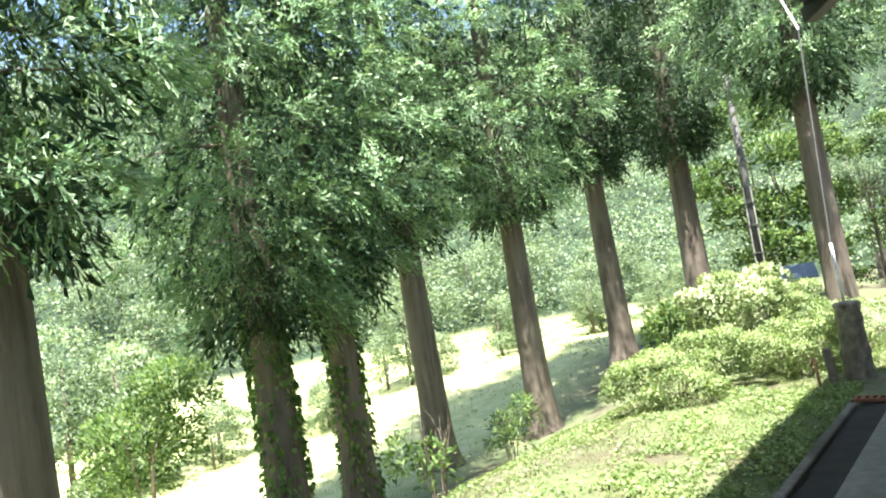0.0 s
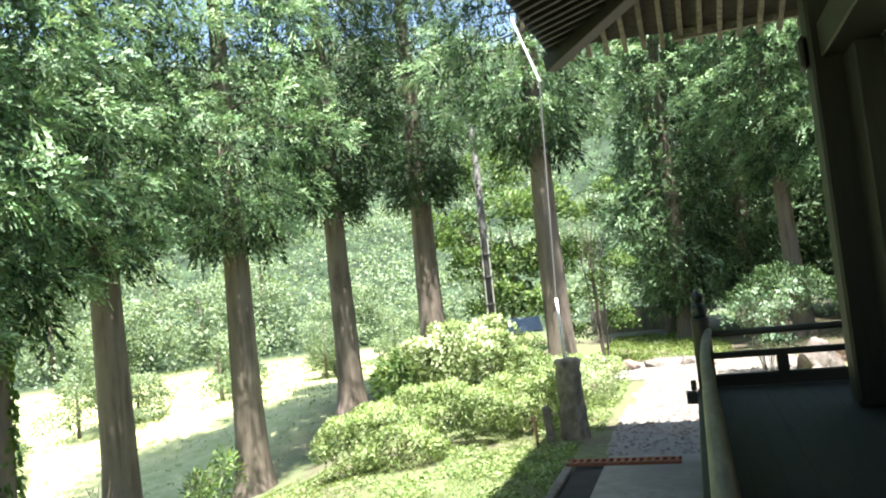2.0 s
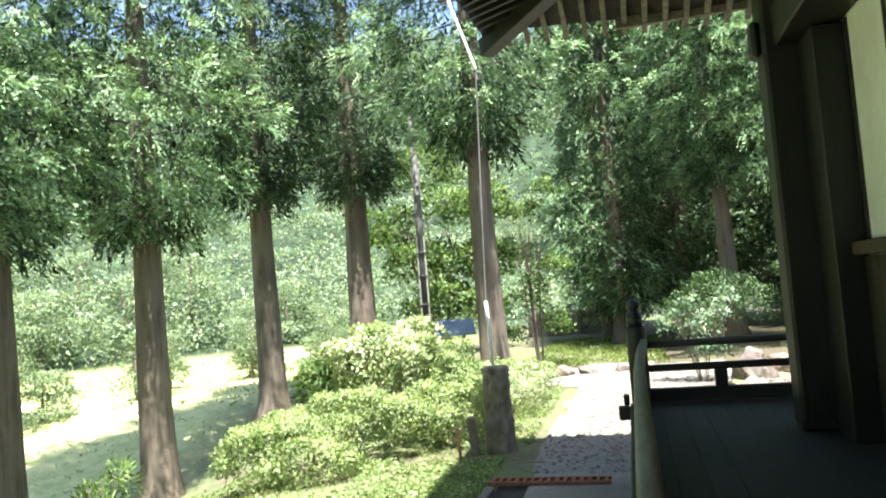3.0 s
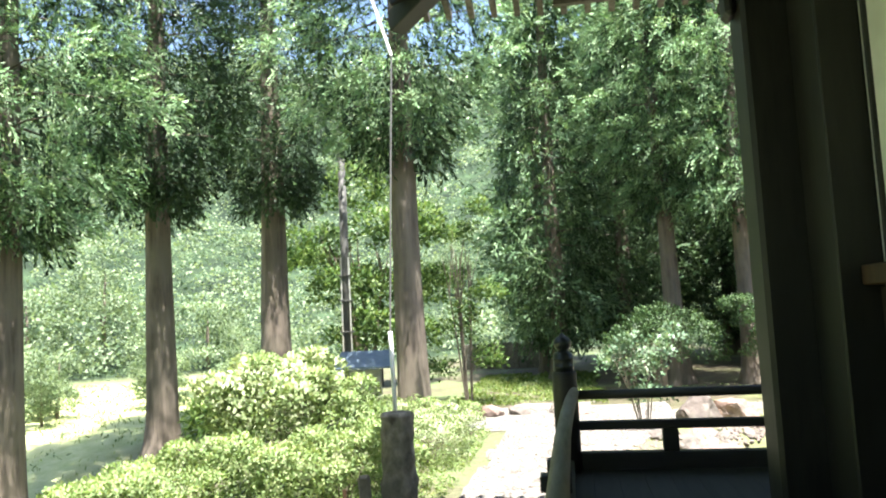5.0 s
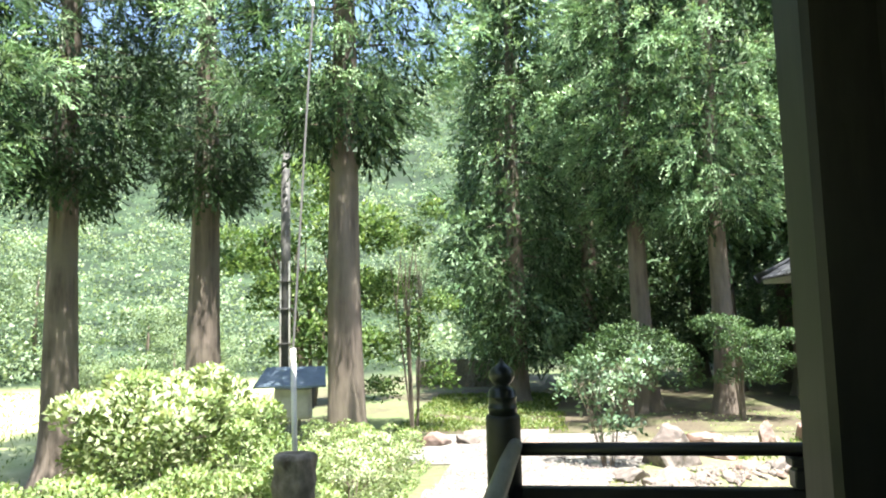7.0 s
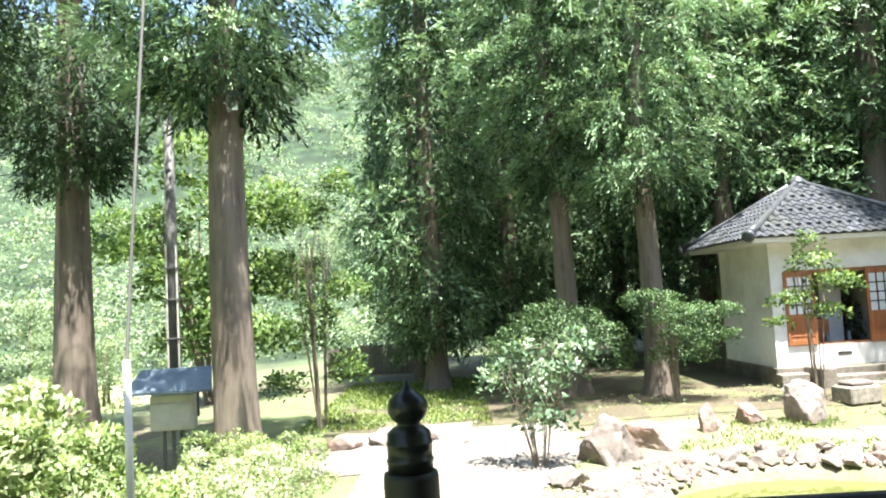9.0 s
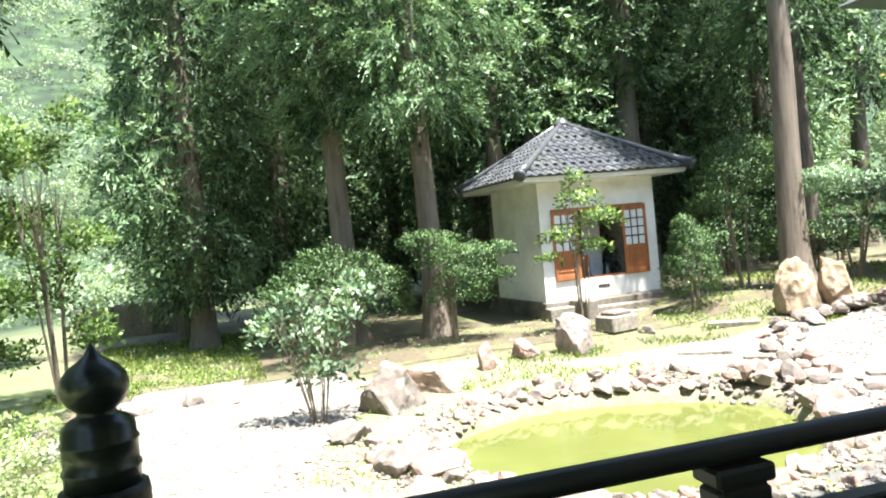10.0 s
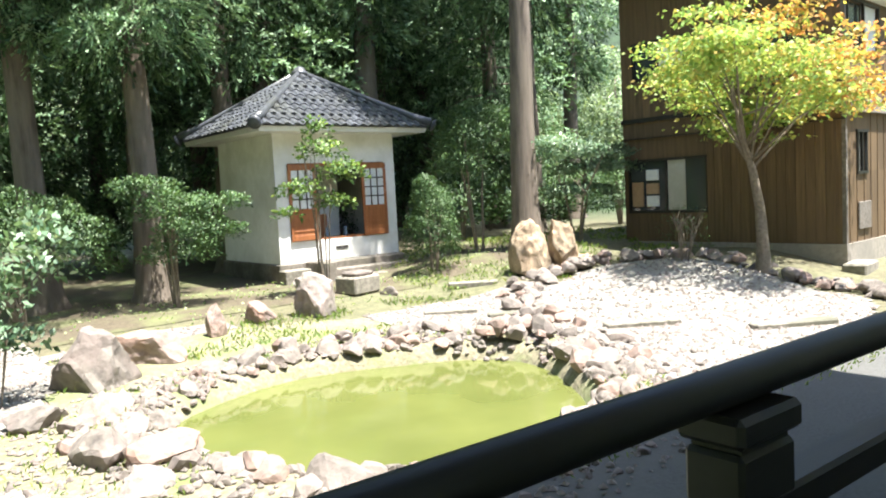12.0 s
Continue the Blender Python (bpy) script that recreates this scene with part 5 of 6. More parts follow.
# ---- the square shrine ----
def build_shrine():
    """Local frame: origin at the front left corner, front wall along +x, depth along +y."""
    S, D, O = 3.25, 3.05, 0.62
    face, base_z = 1.5, 0.22
    at = (7.42, 26.5, base_z)
    hall = thing("square_shrine", "small white square shrine with a grey tiled pyramid roof", "shrine", at, face)
    low, top, peak = 0.42, 3.40, 5.02
    cx, cy = S / 2, D / 2
    part("plinth", a_box(-0.06, S + 0.06, -0.06, D + 0.06, -0.35, low - 0.002, 0.02), M_STEP, hall, "dark weathered stone plinth")
    part("floor", a_box(0.14, S - 0.14, 0.14, D - 0.14, low, low + 0.42), M_DADO, hall, "dark boarded floor")
    w0, w1, d0, d1 = 0.32, S - 0.32, 0.90, 2.68
    for name, (xa, xb, za, zb) in (("wall_pier", (0, w0, low, top)), ("wall_pier", (w1, S, low, top)), ("wall_head", (w0, w1, d1, top)), ("wall_sill", (w0, w1, low, d0))):
        part(name, a_box(xa, xb, 0, 0.14, za, zb), M_PLASTER, hall)
    part("wall", a_box(0, 0.14, 0.14, D, low, top), M_PLASTER, hall)
    part("wall", a_box(S - 0.14, S, 0.14, D, low, top), M_PLASTER, hall)
    part("wall", a_box(0.14, S - 0.14, D - 0.14, D, low, top), M_PLASTER, hall)
    # added sheet: the doorway's inner shade is its dark colour
    part("dark_backing", a_box(0.14, 1.75, 1.2, 1.26, low + 0.421, top - 0.1), M_DARKGAP, hall, "added dark sheet painted as the unlit interior")
    part("inner_panel", a_box(1.76, 2.3, 1.2, 1.25, low + 0.421, top - 0.1), M_PLASTER, hall, "pale inner wall panel")
    part("door_frame", a_box(w0, w1, 0.02, 0.12, d1 - 0.07, d1 - 0.002), M_DOORWOOD, hall)
    part("door_frame", a_box(w0, w1, 0.02, 0.12, d0 + 0.002, d0 + 0.05), M_DOORWOOD, hall)
    for xa in (w0 + 0.002, w1 - 0.062):
        part("door_frame", a_box(xa, xa + 0.06, 0.02, 0.12, d0 + 0.052, d1 - 0.072), M_DOORWOOD, hall)

    def door(x0, x1, dy):
        leaf = part("door", a_box(x0, x1, dy, dy + 0.03, d0 + 0.06, d0 + 0.66), M_DOORWOOD, hall, "orange-brown panelled door with white paper lights")
        w = x1 - x0
        for xa, xb in ((x0, x0 + 0.07), (x1 - 0.07, x1)):
            part("stile", a_box(xa, xb, dy - 0.012, dy + 0.035, d0 + 0.012, d1 - 0.03, 0.004), M_DOORWOOD, leaf)
        for z0, z1 in ((d1 - 0.16, d1 - 0.04), (d0 + 0.62, d0 + 0.74), (d0 + 0.02, d0 + 0.14)):
            part("cross_rail", a_box(x0 + 0.071, x1 - 0.071, dy - 0.01, dy + 0.034, z0, z1, 0.004), M_DOORWOOD, leaf)
        for j in range(3):
            part("panel_rib", a_box(x0 + 0.071, x1 - 0.071, dy - 0.012, dy - 0.001, d0 + 0.22 + j * 0.12, d0 + 0.25 + j * 0.12, 0.003), M_DOORWOOD, leaf)
        part("paper_light", a_box(x0 + 0.07, x1 - 0.07, dy + 0.014, dy + 0.02, d0 + 0.74, d1 - 0.16), M_WHITEPAINT, leaf, "white paper lights")
        for j in (1, 2):
            xx = x0 + 0.07 + (w - 0.14) * j / 3
            part("lattice_bar", a_box(xx - 0.015, xx + 0.015, dy, dy + 0.0135, d0 + 0.74, d1 - 0.16), M_DADO, leaf)
        for j in (1, 2, 3):
            zz = d0 + 0.74 + (d1 - 0.90 - d0) * j / 4
            part("lattice_bar", a_box(x0 + 0.071, x1 - 0.071, dy - 0.003, dy + 0.0133, zz - 0.015, zz + 0.015), M_DADO, leaf)
    door(w0 - 0.02, w0 + 0.68, -0.045)
    door(w1 - 0.68, w1 + 0.02, -0.045)
    # the vent's dark opening is only a painted plate
    part("vent", a_box(1.45, 1.78, -0.01, -0.002, low + 0.22, low + 0.30), M_DARKGAP, hall)
    part("altar", a_box(1.15, 1.7, 0.75, 1.1, low + 0.421, low + 1.05, 0.02), M_DOORWOOD, hall, "dim altar table inside")
    for x in (1.15, 1.42, 1.95):
        part("vase", lathe(((0.05, 0), (0.07, 0.1), (0.045, 0.2), (0.03, 0.28), (0.05, 0.32)), 10), M_METALBLUE, hall, "blue and white flower vase", True, pose(x, 0.35, low + 0.421))
    # eaves: white fascia and soffit, then the tiled pyramid
    ez = top - 0.02

    def square(grow, z):
        return [Vector(p) for p in ((-grow, -grow, z), (S + grow, -grow, z), (S + grow, D + grow, z), (-grow, D + grow, z))]

    def frustum(g0, z0, g1, z1):
        bm = bmesh.new()
        a, b = [bm.verts.new(p) for p in square(g0, z0)], [bm.verts.new(p) for p in square(g1, z1)]
        for k in range(4):
            bm.faces.new((a[k], a[(k + 1) % 4], b[(k + 1) % 4], b[k]))
        bm.faces.new(a[::-1])
        bm.faces.new(b)
        return bm
    part("eave_soffit", frustum(0.0, ez - 0.02, O - 0.03, ez + 0.04), M_PLASTER, hall, "white eave board")
    part("fascia", frustum(O - 0.028, ez - 0.03, O, ez + 0.075), M_WHITEPIPE, hall, "white painted fascia")
    part("roof_deck", frustum(O + 0.04, ez + 0.077, -cy + 0.06, peak - 0.05), M_TILE, hall)
    tile = bmesh.new()
    prof = [(-0.13, 0.0), (-0.085, 0.045), (-0.03, 0.055), (0.03, 0.03), (0.085, 0.006), (0.13, 0.0)]
    rows_ = [[tile.verts.new((x, y, z + dz)) for x, z in prof] for y, dz in ((0, 0.03), (0.28, 0.0))]
    front = [tile.verts.new((x, 0, z - 0.01)) for x, z in prof]
    for k in range(5):
        tile.faces.new((rows_[0][k], rows_[0][k + 1], rows_[1][k + 1], rows_[1][k]))
        tile.faces.new((front[k], front[k + 1], rows_[0][k + 1], rows_[0][k]))
    tile = from_bm("roof_tile", tile, M_TILE)
    rest_v, rest_f = [], []
    rise = peak - 0.05 - ez - 0.077
    for k in range(4):
        depth, width = (cy, S) if k % 2 == 0 else (cx, D)
        run = depth + O
        slope, pitch = math.hypot(run, rise), math.degrees(math.atan2(rise, run))
        frame_m = pose(cx, cy, 0, 0, 0, 90 * k) @ pose(0, -run - 0.04, ez + 0.079, pitch, 0, 0)
        r = 0
        while r * 0.23 < slope - 0.25:
            half = (width / 2 + O) * (1 - (r * 0.23 + 0.06) / slope)
            cnt = int(2 * half / 0.24)
            for j in range(cnt):
                m = frame_m @ pose((j - (cnt - 1) / 2) * 0.24, r * 0.23 - 0.03, 0.012)
                if k in (0, 3):
                    part("roof_tile", tile, None, hall, m=m)
                else:
                    off = len(rest_v)
                    rest_v += [m @ v.co for v in tile.vertices]
                    rest_f += [[off + i for i in p.vertices] for p in tile.polygons]
            r += 1
    tagged(part("tiles_behind", mesh_from("tiles_behind", rest_v, rest_f, M_TILE), None, hall), kind="stuff")
    pr = Vector((cx, cy, peak + 0.0))
    for er in square(O + 0.05, ez + 0.14):
        bm = bmesh.new()
        d = pr - er
        tube(bm, [er - d * 0.015 + Vector((0, 0, 0.08)), er + d * 0.12 + Vector((0, 0, 0.04)), er + d * 0.5 + Vector((0, 0, 0.02)), pr], [0.11, 0.09, 0.075, 0.07], 10)
        ridge = part("hip_ridge", bm, M_TILE, hall, "rounded ridge tiles", True)
        end = er - d * 0.02 + Vector((0, 0, 0.03))
        part("ridge_end", lathe(((0.15, 0), (0.15, 0.05), (0.10, 0.08)), 14), M_TILE, ridge, "round ridge-end tile", True, Matrix.Translation(end) @ (-d).to_track_quat("Z", "Y").to_matrix().to_4x4())
    part("roof_finial", lathe(((0.22, 0), (0.22, 0.09), (0.15, 0.14), (0.12, 0.20), (0.03, 0.24))), M_TILE, hall, "", True, pose(cx, cy, peak - 0.10))
    steps = thing("stone_steps", "weathered grey-brown stone steps before the shrine doors", "steps", at, face)
    for k in range(3):
        part("step", a_box(0.92, S + 0.05, -0.34 * (3 - k) - 0.062, -0.34 * (2 - k) - 0.064, -0.25, 0.10 + 0.155 * k, 0.02), M_STEP, steps)
    part("cheek", a_box(0.58, 0.918, -0.9, -0.064, -0.25, 0.45, 0.03), M_STEP, steps)
    part("corner_block", a_box(-0.1, 0.55, -0.4, -0.064, -0.25, 0.30, 0.02), M_STONE, steps, "pale stone block at the corner")


build_shrine()


def build_basin():
    t = thing("stone_basin", "squat pale stone basin before the shrine", "basin", (7.75, 23.75, ground_z(7.75, 23.75)), 15)
    bm = bmesh.new()
    box(bm, -0.36, 0.36, -0.28, 0.28, 0, 0.34, 0.03)
    part("body", bm, M_STONE, t)
    part("lid", a_box(-0.27, 0.27, -0.2, 0.2, 0.341, 0.43, 0.03), M_ROCK, t)
    for k, (x, y, rz, ln) in enumerate(((9.75, 22.6, -35, 0.5), (8.6, 20.0, -35, 0.55), (7.9, 21.0, -32, 0.45), (8.9, 17.8, -32, 0.55), (10.1, 16.2, -30, 0.6))):
        ob = new("stone_slab", from_bm("stone_slab", a_box(-ln, ln, -0.12, 0.12, -0.05, 0.07, 0.02), M_STONE))
        ob.matrix_basis = pose(x, y, ground_z(x, y) + 0.02, 0, 0, rz)
        tagged(ob, "long dark stone edging slab in the gravel", "slab", "edging slabs")


build_basin()


# ---- stone post with the conductor pole ----
def build_stone_post():
    bm = bmesh.new()
    sides, rings = 22, []
    for k, z in enumerate((-0.3, 0.0, 0.12, 0.25, 0.38, 0.5, 0.6, 0.7, 0.8, 0.9, 1.0, 1.1, 1.18, 1.26, 1.32, 1.36, 1.38)):
        w = 0.23 - 0.05 * z / 1.4 + (0.015 if k % 3 == 2 else 0) - (0.05 if k > 15 else 0)
        rings.append([bm.verts.new((w * (1 + 0.20 * noise.noise((2.6 * math.cos(a), 2.6 * math.sin(a), z * 4.5)) + 0.06 * noise.noise((7 * math.cos(a), 7 * math.sin(a), z * 11))) * math.copysign(abs(math.cos(a)) ** 0.6, math.cos(a)),
                                    w * (1 + 0.20 * noise.noise((2.6 * math.cos(a), 2.6 * math.sin(a), z * 4.5 + 9)) + 0.06 * noise.noise((7 * math.cos(a), 7 * math.sin(a), z * 11 + 5))) * math.copysign(abs(math.sin(a)) ** 0.6, math.sin(a)), z)) for a in [math.tau * s / sides for s in range(sides)]])
    for a, b in zip(rings, rings[1:]):
        for s in range(sides):
            bm.faces.new((a[s], a[(s + 1) % sides], b[(s + 1) % sides], b[s]))
    bm.faces.new(rings[-1])
    x, y = -2.43, 14.05
    post = tagged(new("stone_post", from_bm("stone_post", bm, M_POSTSTONE, True)), "rough cracked grey stone post at the drain's end", "post")
    post.matrix_basis = pose(x, y, ground_z(x, y) - 0.08, 0, 0, 12)
    bm = bmesh.new()
    box(bm, -0.07, 0.07, -0.07, 0.07, 0, 0.62, 0.02)
    ob = tagged(new("wooden_stake", from_bm("wooden_stake", bm, M_RAFTER)), "weathered wooden stake leaning by the stone post", "stake")
    ob.matrix_basis = pose(-2.78, 13.8, -0.05, 0, -4, 10)
    rod = tagged(new("iron_rod", from_bm("iron_rod", a_box(-0.02, 0.02, -0.02, 0.02, 0, 0.5), M_REDWOOD)), "short rusty iron rod in the grass", "rod")
    rod.matrix_basis = pose(-2.95, 13.5, -0.03, 0, -3, 0)
    pole = thing("conductor_pole", "thin white conductor pole with a wire bent back at the top", "pole", (x - 0.06, y + 0.2, 0))
    bm = bmesh.new()
    tube(bm, ((0, 0, 0.9), (-0.06, 0.12, 2.3)), (0.028, 0.028), 10)
    part("pipe", bm, M_WHITEPIPE, pole, "white plastic sleeve", True)
    bm = bmesh.new()
    tube(bm, ((-0.06, 0.12, 2.28), (-0.03, 0.4, 4.4), (0.0, 0.65, 6.25)), (0.013, 0.013, 0.013), 6)
    part("wire", bm, M_POLE, pole)
    bm = bmesh.new()
    tube(bm, ((0.0, 0.65, 6.22), (-0.42, 1.0, 7.5), (-0.46, 1.05, 7.62)), (0.022, 0.022, 0.036), 8)
    part("bent_top", bm, M_WHITEPIPE, pole, "white bent-back top length")


build_stone_post()


# ---- meter box under its own roof, and the utility pole behind ----
def build_meter():
    x, y = -4.98, 21.6
    z = ground_z(x, y)
    t = thing("meter_box", "grey steel meter box on legs under a blue-grey sheet roof", "meter box", (x, y, z), 8)
    part("cabinet", a_box(-0.36, 0.36, -0.16, 0.16, 0.72, 1.32, 0.015), M_GREYBOX, t)
    part("cabinet_door", a_box(-0.32, 0.32, -0.178, -0.162, 0.76, 1.18, 0.005), M_GREYBOX, t)
    for s in (-0.17, -0.02, 0.12):
        bm = bmesh.new()
        tube(bm, ((s, 0, -0.1), (s, 0, 0.719)), (0.035, 0.035), 8)
        part("leg", bm, M_POLE, t)
    bm = bmesh.new()
    v = [bm.verts.new(p) for p in ((-0.72, -0.42, 1.36), (0.72, -0.42, 1.36), (0.60, 0.3, 1.70), (-0.60, 0.3, 1.70), (-0.72, -0.42, 1.40), (0.72, -0.42, 1.40), (0.60, 0.3, 1.74), (-0.60, 0.3, 1.74))]
    for f in ((0, 3, 2, 1), (4, 5, 6, 7), (0, 1, 5, 4), (1, 2, 6, 5), (2, 3, 7, 6), (3, 0, 4, 7)):
        bm.faces.new([v[i] for i in f])
    part("sheet_roof", bm, M_METALBLUE, t, "blue-grey sloping sheet roof")
    for s in (-0.38, 0.38):
        part("roof_bracket", a_box(s - 0.02, s + 0.02, 0.1, 0.14, 0.9, 1.62), M_POLE, t)
    px, py = -7.3, 27.8
    pole = thing("utility_pole", "slim grey utility pole with pale conduits", "pole", (px, py, ground_z(px, py)))
    bm = bmesh.new()
    tube(bm, ((0, 0, -0.3), (0, 0, 9)), (0.17, 0.12), 12)
    part("shaft", bm, M_POLE, pole, "", True)
    for s in (-0.12, 0.17):
        bm = bmesh.new()
        tube(bm, ((s, -0.15, 0), (s * 0.9, -0.13, 4.6)), (0.028, 0.028), 6)
        part("conduit", bm, M_GREYBOX, pole)
    for z in (2.2, 3.2, 4.0):
        part("strap", a_box(-0.19, 0.19, -0.19, 0.19, z, z + 0.03), M_POLE, pole)


build_meter()


# ---- the boarded house and the maple ----
def build_house():
    a, b = Vector((15.3, 23.15, 0)), Vector((15.7, 18.0, 0))
    d = b - a
    ln, ang = d.length, math.degrees(math.atan2(d.y, d.x))
    z0 = 0.5
    h = thing("boarded_house", "two-storeyed house clad in dark brown vertical boards", "house", (a.x, a.y, z0), ang)
    W, H = 9.0, 6.6
    part("footing", a_box(-0.04, ln + 0.04, -0.04, W, -0.6, 0.10), M_CONCRETE, h, "low grey concrete footing")
    # window openings on the main face: x0, x1, z0, z1
    holes = [(0.15, 2.2, 0.85, 2.05), (0.35, 1.7, 4.05, 4.85), (2.7, 4.0, 2.62, 2.95), (2.8, 4.2, 4.05, 4.85)]
    xs = sorted({0.0, ln, *[v for o in holes for v in o[:2]]})
    zs = sorted({0.10, H, *[v for o in holes for v in o[2:]]})
    for i in range(len(xs) - 1):
        for j in range(len(zs) - 1):
            mx, mz = (xs[i] + xs[i + 1]) / 2, (zs[j] + zs[j + 1]) / 2
            if not any(o[0] < mx < o[1] and o[2] < mz < o[3] for o in holes):
                wall = part("wall_panel", a_box(xs[i], xs[i + 1], 0, 0.12, zs[j], zs[j + 1]), M_SIDING, h)
    holes2 = [(0.62, 1.15, 1.55, 2.35), (0.15, 1.9, 4.0, 4.95)]
    ys = sorted({0.121, W, *[v for o in holes2 for v in o[:2]]})
    zs = sorted({0.10, H, *[v for o in holes2 for v in o[2:]]})
    for i in range(len(ys) - 1):
        for j in range(len(zs) - 1):
            my, mz = (ys[i] + ys[i + 1]) / 2, (zs[j] + zs[j + 1]) / 2
            if not any(o[0] < my < o[1] and o[2] < mz < o[3] for o in holes2):
                wall2 = part("end_wall_panel", a_box(ln - 0.12, ln, ys[i], ys[i + 1], zs[j], zs[j + 1]), M_SIDING, h)
    part("corner_board", a_box(ln - 0.05, ln + 0.03, -0.03, 0.06, 0.1, H), M_RAFTER, h, "pale corner board")
    part("back_wall", a_box(0, 0.12, 0.121, W, 0.1, H), M_SIDING, h)
    part("rear_wall", a_box(0.12, ln - 0.12, W - 0.12, W, 0.1, H), M_SIDING, h)
    # floor and added backing in painted dark, for the unlit room
    part("inner_floor", a_box(0.12, ln - 0.12, 0.12, W - 0.12, 0.1, 0.14), M_DARKGAP, h)
    part("dark_backing", a_box(0.12, ln - 0.12, 1.3, 1.34, 0.14, H), M_DARKGAP, h)
    board = from_bm("board", a_box(-0.095, 0.095, -0.014, -0.001, 0.11, 0.84, 0.003), M_SIDING)
    tall = from_bm("board", a_box(-0.095, 0.095, -0.014, -0.001, 0.11, 2.58, 0.003), M_SIDING)
    upper = from_bm("board", a_box(-0.095, 0.095, -0.014, -0.001, 2.98, 4.0, 0.003), M_SIDING)
    topb = from_bm("board", a_box(-0.095, 0.095, -0.014, -0.001, 4.9, H, 0.003), M_SIDING)
    k = 0
    while 0.1 + k * 0.2 < ln - 0.12:
        x = 0.1 + k * 0.2
        part("board", board if 0.05 < x < 2.3 else tall, None, wall, m=pose(x, 0, 0))
        part("board", upper, None, wall, m=pose(x, -0.001, 0))
        part("board", topb, None, wall, m=pose(x, -0.001, 0))
        k += 1
    for k in range(20):
        part("batten", a_box(ln + 0.001, ln + 0.014, 0.2 + k * 0.4, 0.225 + k * 0.4, 0.11, 1.5 if k < 3 else 3.9), M_SIDING, wall2)
    part("belt_course", a_box(-0.03, ln + 0.035, -0.06, -0.0145, 2.6, 2.62), M_DARKWOOD, h)
    part("belt_course", a_box(-0.03, ln + 0.035, -0.05, -0.0145, 3.0, 3.1), M_DARKWOOD, h)
    part("end_belt", a_box(ln + 0.0145, ln + 0.12, 0.0, W, 2.75, 3.05), M_RAFTER, h)
    for x0, x1, za, zb in holes:
        w = part("window", a_box(x0 - 0.03, x1 + 0.03, -0.04, 0.02, za - 0.06, za), M_DARKWOOD, h, "window in a dark wooden frame")
        part("head", a_box(x0 - 0.03, x1 + 0.03, -0.04, 0.02, zb, zb + 0.05), M_DARKWOOD, w)
        for s in (x0, (x0 + x1) / 2, x1):
            part("jamb", a_box(s - 0.022, s + 0.022, -0.035, 0.02, za, zb), M_DARKWOOD, w)
        part("pane", a_box(x0, x1, 0.055, 0.062, za, zb), M_GLASS, w, "dark reflecting glass")
    part("white_blind", a_box(1.05, 1.68, 0.02, 0.03, 4.06, 4.84), M_WHITEPAINT, h)
    part("white_panel", a_box(1.2, 1.66, 0.021, 0.035, 0.86, 2.04), M_GREYBOX, h, "pale board standing in the window")
    for z in (0.95, 1.25, 1.58):
        part("shelf_box", a_box(0.62, 0.95, -0.02, 0.05, z, z + 0.26, 0.01), M_WHITEPAINT if z != 1.25 else M_CARD, h, "stored carton behind the window")
    part("shelf_box", a_box(0.22, 0.52, -0.02, 0.05, 0.95, 1.55, 0.01), M_CARD, h, "brown carton behind the window")
    for y0, y1, za, zb in holes2:
        w = part("window", a_box(ln - 0.02, ln + 0.04, y0 - 0.04, y1 + 0.04, za - 0.06, za), M_DARKWOOD, h, "window in a dark wooden frame")
        for s in (y0, (y0 + y1) / 2, y1):
            part("jamb", a_box(ln - 0.02, ln + 0.035, s - 0.022, s + 0.022, za, zb), M_DARKWOOD, w)
        part("head", a_box(ln - 0.02, ln + 0.04, y0 - 0.04, y1 + 0.04, zb, zb + 0.05), M_DARKWOOD, w)
        part("pane", a_box(ln - 0.07, ln - 0.062, y0, y1, za, zb), M_GLASS, w)
        part("curtain", a_box(ln - 0.05, ln - 0.04, (y0 + y1) / 2 + 0.03, y1 - 0.03, za, zb), M_WHITEPAINT, w, "white curtain")
    part("hatch", a_box(ln + 0.015, ln + 0.05, 0.62, 1.3, 0.35, 0.92, 0.01), M_RAFTER, h, "small framed hatch")
    bm = bmesh.new()
    v = [bm.verts.new(p) for p in ((-0.9, -0.9, H - 0.1), (ln + 0.25, -0.9, H - 0.1), (ln + 0.25, W + 0.9, H - 0.1), (-0.9, W + 0.9, H - 0.1), (ln / 2, 2.2, H + 1.9), (ln / 2, W - 2.2, H + 1.9))]
    for f in ((0, 1, 4), (1, 2, 5, 4), (2, 3, 5), (3, 0, 4, 5), (0, 3, 2, 1)):
        bm.faces.new([v[i] for i in f])
    part("roof", bm, M_TILE, h, "grey hipped roof with pale eaves")
    part("canopy", a_box(ln + 0.0145, ln + 0.30, 0.0, 3.0, 5.05, 5.13), M_PLASTER, h)
    step = thing("house_step", "flat grey stone step at the house corner", "step", (15.75, 17.75, ground_z(15.75, 17.75)), 10)
    part("slab", a_box(-0.5, 0.5, -0.22, 0.22, -0.1, 0.16, 0.03), M_STONE, step)


build_house()


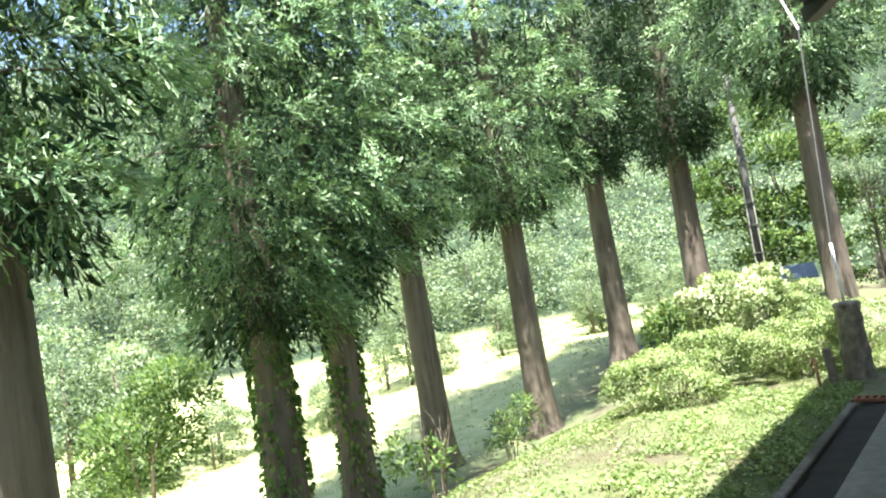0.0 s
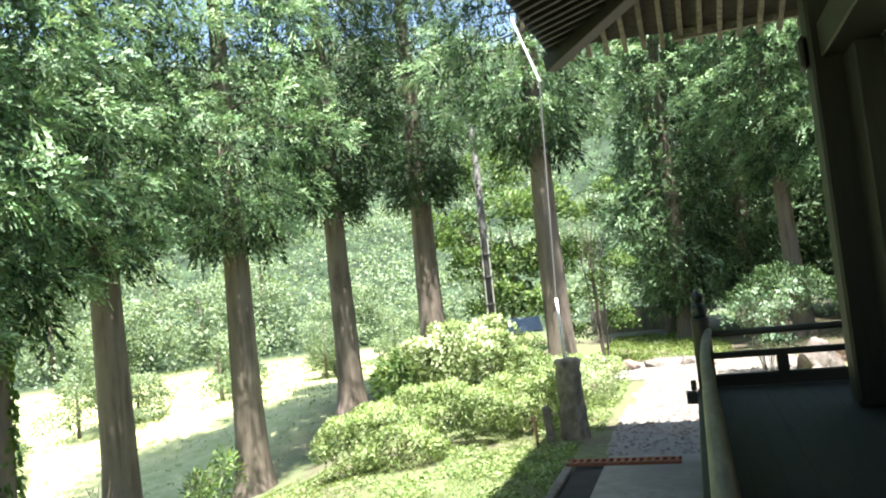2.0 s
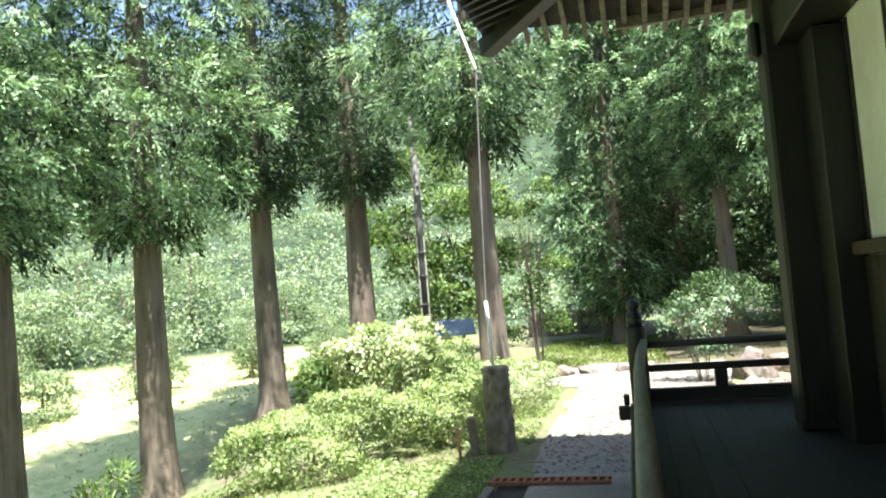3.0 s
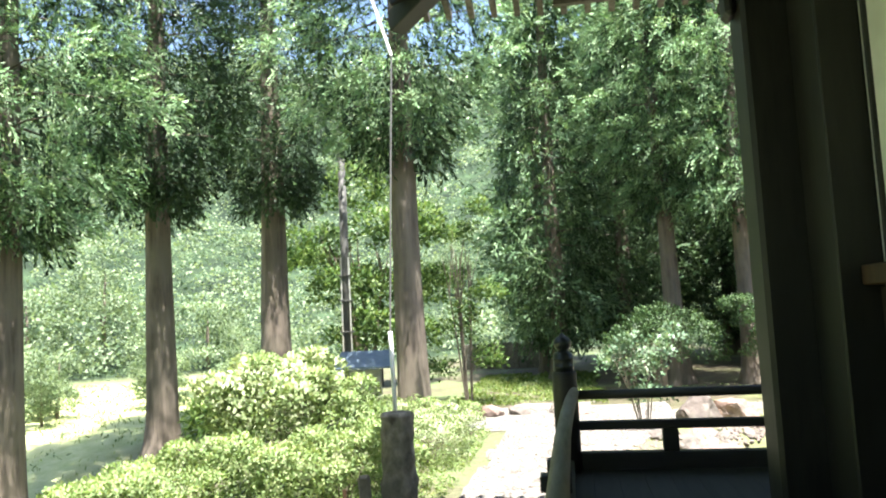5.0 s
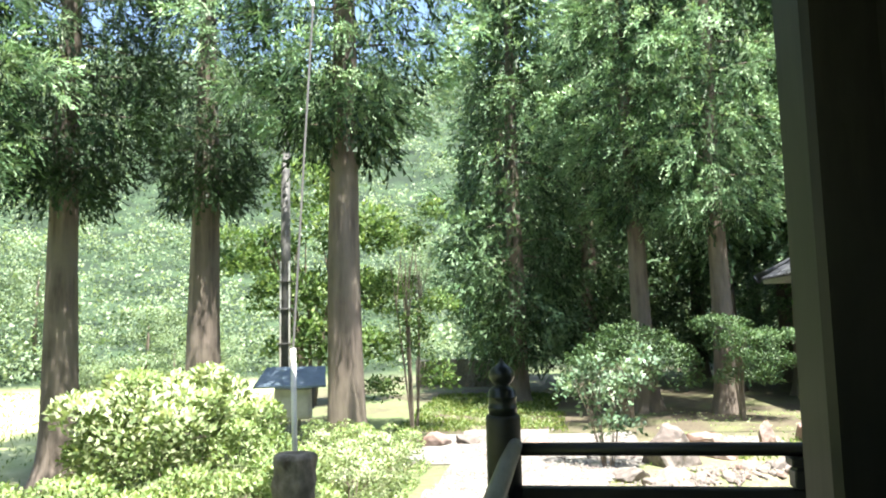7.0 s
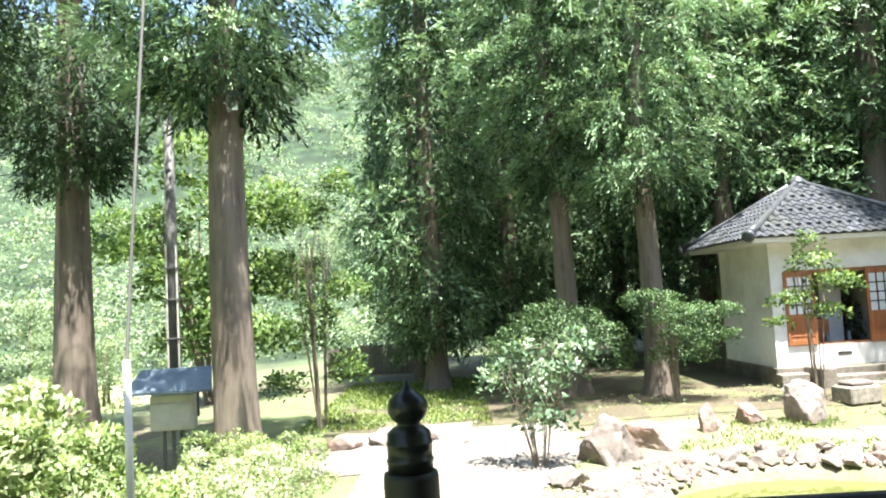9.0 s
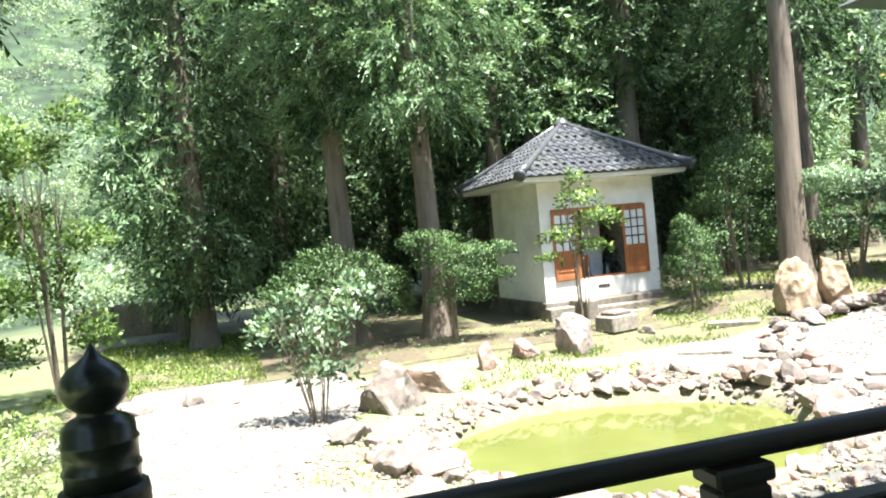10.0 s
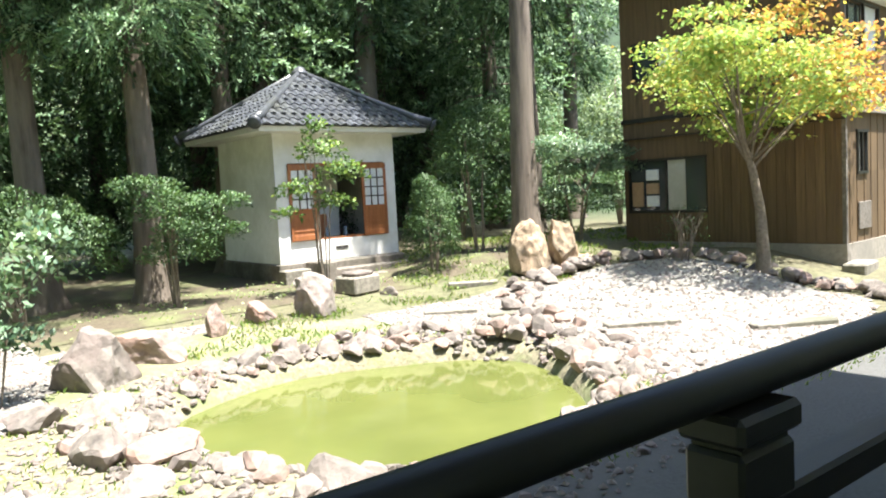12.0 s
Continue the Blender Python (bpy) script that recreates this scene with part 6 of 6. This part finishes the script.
def build_maple():
    global rng
    x, y = 13.55, 18.55
    t = thing("maple_tree", "maple with a pale trunk and leaves turning yellow and orange", "tree", (x, y, ground_z(x, y)))
    trunk = bmesh.new()
    tube(trunk, ((0, 0, -0.2), (0, 0, 0.05), (0.0, 0.0, 0.5), (-0.02, 0.03, 1.2), (-0.12, 0.1, 1.9), (-0.3, 0.25, 2.7), (-0.42, 0.3, 3.6)), (0.20, 0.15, 0.115, 0.09, 0.07, 0.045, 0.02), 12)
    rnd = random.Random(8)
    tips = []
    for k in range(17):
        az = k * 2.4 + rnd.uniform(-0.3, 0.3)
        rr = rnd.uniform(0.5, 2.25)
        f = rnd.uniform(0, 1)
        st = Vector((-0.10, 0.09, 1.8)).lerp(Vector((-0.36, 0.27, 3.1)), f)
        e = Vector((rr * math.cos(az), rr * math.sin(az), 5.55 - 1.0 * rr + rnd.uniform(-0.9, 0.4)))
        q = st.lerp(e, 0.5) + Vector((0, 0, 0.15))
        tube(trunk, (st, q, e), (0.026, 0.016, 0.006), 6)
        tips.append((q.lerp(e, 0.4), e, az))
    part("trunk", from_bm("trunk", trunk, M_TWIG, True), None, t, "pale grey forking trunk")
    rng = np.random.default_rng(21)
    out = []
    for q, e, az in tips:
        for j in range(13):
            f = rng.uniform(0, 1.15)
            cpos = np.array(q.lerp(e, f)) + rng.normal(size=3) * (0.34, 0.34, 0.14)
            n = 62
            at = cpos + rng.normal(size=(n, 3)) * (0.27, 0.27, 0.045)
            ax = np.concatenate((rng.normal(size=(n, 2)), rng.uniform(-0.5, 0.15, (n, 1))), axis=1)
            out.append(blades(at, ax, 0.105, 0.070, 0.1, 0.2))
    sprays = np.concatenate(out)
    turned = (sprays[:, 0, 2] + 0.8 * sprays[:, 0, 0] - 0.8 * sprays[:, 0, 1] + 0.5 * rng.normal(size=len(sprays))) > 4.6
    part("turned_spray", quads_mesh("turned_spray", sprays[turned], M_MAPLETURN), None, t, "orange and yellow leaves at the top")
    part("crown", quads_mesh("crown", sprays[~turned], M_MAPLE), None, t, "layered sprays of yellow-green and orange leaves")


build_maple()


# ---- far ground: low wall, woods and hillside ----
def build_far():
    global rng
    wall = thing("far_stone_wall", "low grey stone wall beyond the meadow", "wall", (-3.3, 38.0, ground_z(-3.3, 38.0)), -6)
    for k in range(3):
        part("slab", a_box(-1.9 + k * 1.3, -0.62 + k * 1.3, -0.12, 0.12, -0.1, 1.1 + 0.05 * (k % 2), 0.03), M_STONE, wall)
    bm = bmesh.new()
    tube(bm, ((2.4, 0, 0), (2.7, 0, 0.9), (3.3, 0, 1.25), (3.9, 0, 1.2)), (0.09, 0.08, 0.07, 0.05), 8)
    part("bent_log", bm, M_BARK, wall)
    rng = np.random.default_rng(61)
    rnd = random.Random(55)
    shapes = []
    for kind in range(3):
        hgt, rad = ((6.5, 2.6), (9.0, 3.0), (4.5, 2.4))[kind]
        lumps = [(rnd.uniform(-0.6, 0.6) * rad, rnd.uniform(-0.6, 0.6) * rad, hgt * rnd.uniform(0.12, 0.85), rad * rnd.uniform(0.35, 0.6), rad * rnd.uniform(0.35, 0.6), hgt * rnd.uniform(0.10, 0.2)) for _ in range(12)]
        bm = bmesh.new()
        tube(bm, ((0, 0, -0.5), (0.1, 0, hgt * 0.4), (0.2, 0.1, hgt * 0.75)), (0.16, 0.12, 0.04), 8)
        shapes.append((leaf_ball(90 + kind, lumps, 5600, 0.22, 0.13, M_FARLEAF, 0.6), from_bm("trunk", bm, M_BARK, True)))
    k = 0
    beside = ((26, 31.5), (29, 34.5), (33, 37), (28, 38), (36, 41), (31, 31))
    while k < 66:
        a = rnd.uniform(-1.45, 1.0)
        r = rnd.uniform(33, 58)
        x, y = -5 + r * math.sin(a), 18 + r * math.cos(a)
        if k < 26:
            # the hedge-like belt that closes the field
            f = k / 25
            x, y = -24.5 + 11.5 * f + rnd.uniform(-1.5, 1.0), 5 + 32 * f + rnd.uniform(-1, 1)
        if k >= 60:
            x, y = beside[k - 60]
        if 26 <= k < 60 and (-8 < x < 3 and y < 48) or 26 <= k < 60 and ((x > 3 and y < 40) or (x < -8 and y < 18 and r < 36)):
            continue
        t = thing("woodland_tree", "leafy sunlit tree at the meadow's far edge", "tree", (x, y, ground_z(x, y) - 0.2), rnd.uniform(0, 360), "woodland trees")
        leaf, wood = shapes[k % 3]
        size = rnd.uniform(0.6, 1.05) if k >= 26 else (rnd.uniform(0.6, 0.95) if k < 7 else rnd.uniform(0.28, 0.5))
        t.scale = (size, size, size)
        part("trunk", wood, None, t)
        part("crown", leaf, None, t)
        k += 1
    out, domes = [], []
    for k in range(2300):
        a, r = (rnd.uniform(-1.9, 0.55) if k % 8 else rnd.uniform(-2.2, 1.6)), 33 + 150 * rnd.random() ** 1.25
        x, y = -5 + r * math.sin(a), 18 + r * math.cos(a)
        big = rnd.uniform(1.4, 3.0) * (0.62 + r / 150)
        if -9 < x < 30 and y < 44:
            continue
        n = 150
        d = unit(rng.normal(size=(n, 3)))
        d[:, 2] = np.abs(d[:, 2])
        tall = 2.2 if k % 4 == 0 else 1.1
        at = np.array((x, y, ground_z(x, y) - 0.4)) + d * np.array((big, big, big * tall)) * rng.uniform(0.75, 1.08, (n, 1))
        leaf = 0.18 * big
        out.append(blades(at, d + np.array((0, 0, 0.2)), leaf, leaf * 0.8, 0.9, 0.2))
        domes.append(unit(d + 0.3 * rng.normal(size=d.shape)))
    tagged(new("hillside_woods", needles_mesh("hillside_woods", np.concatenate(out), M_FARLEAF, np.concatenate(domes))), "wooded hillside with haze painted into its pale leaves", "woods", "", "stuff")


build_far()
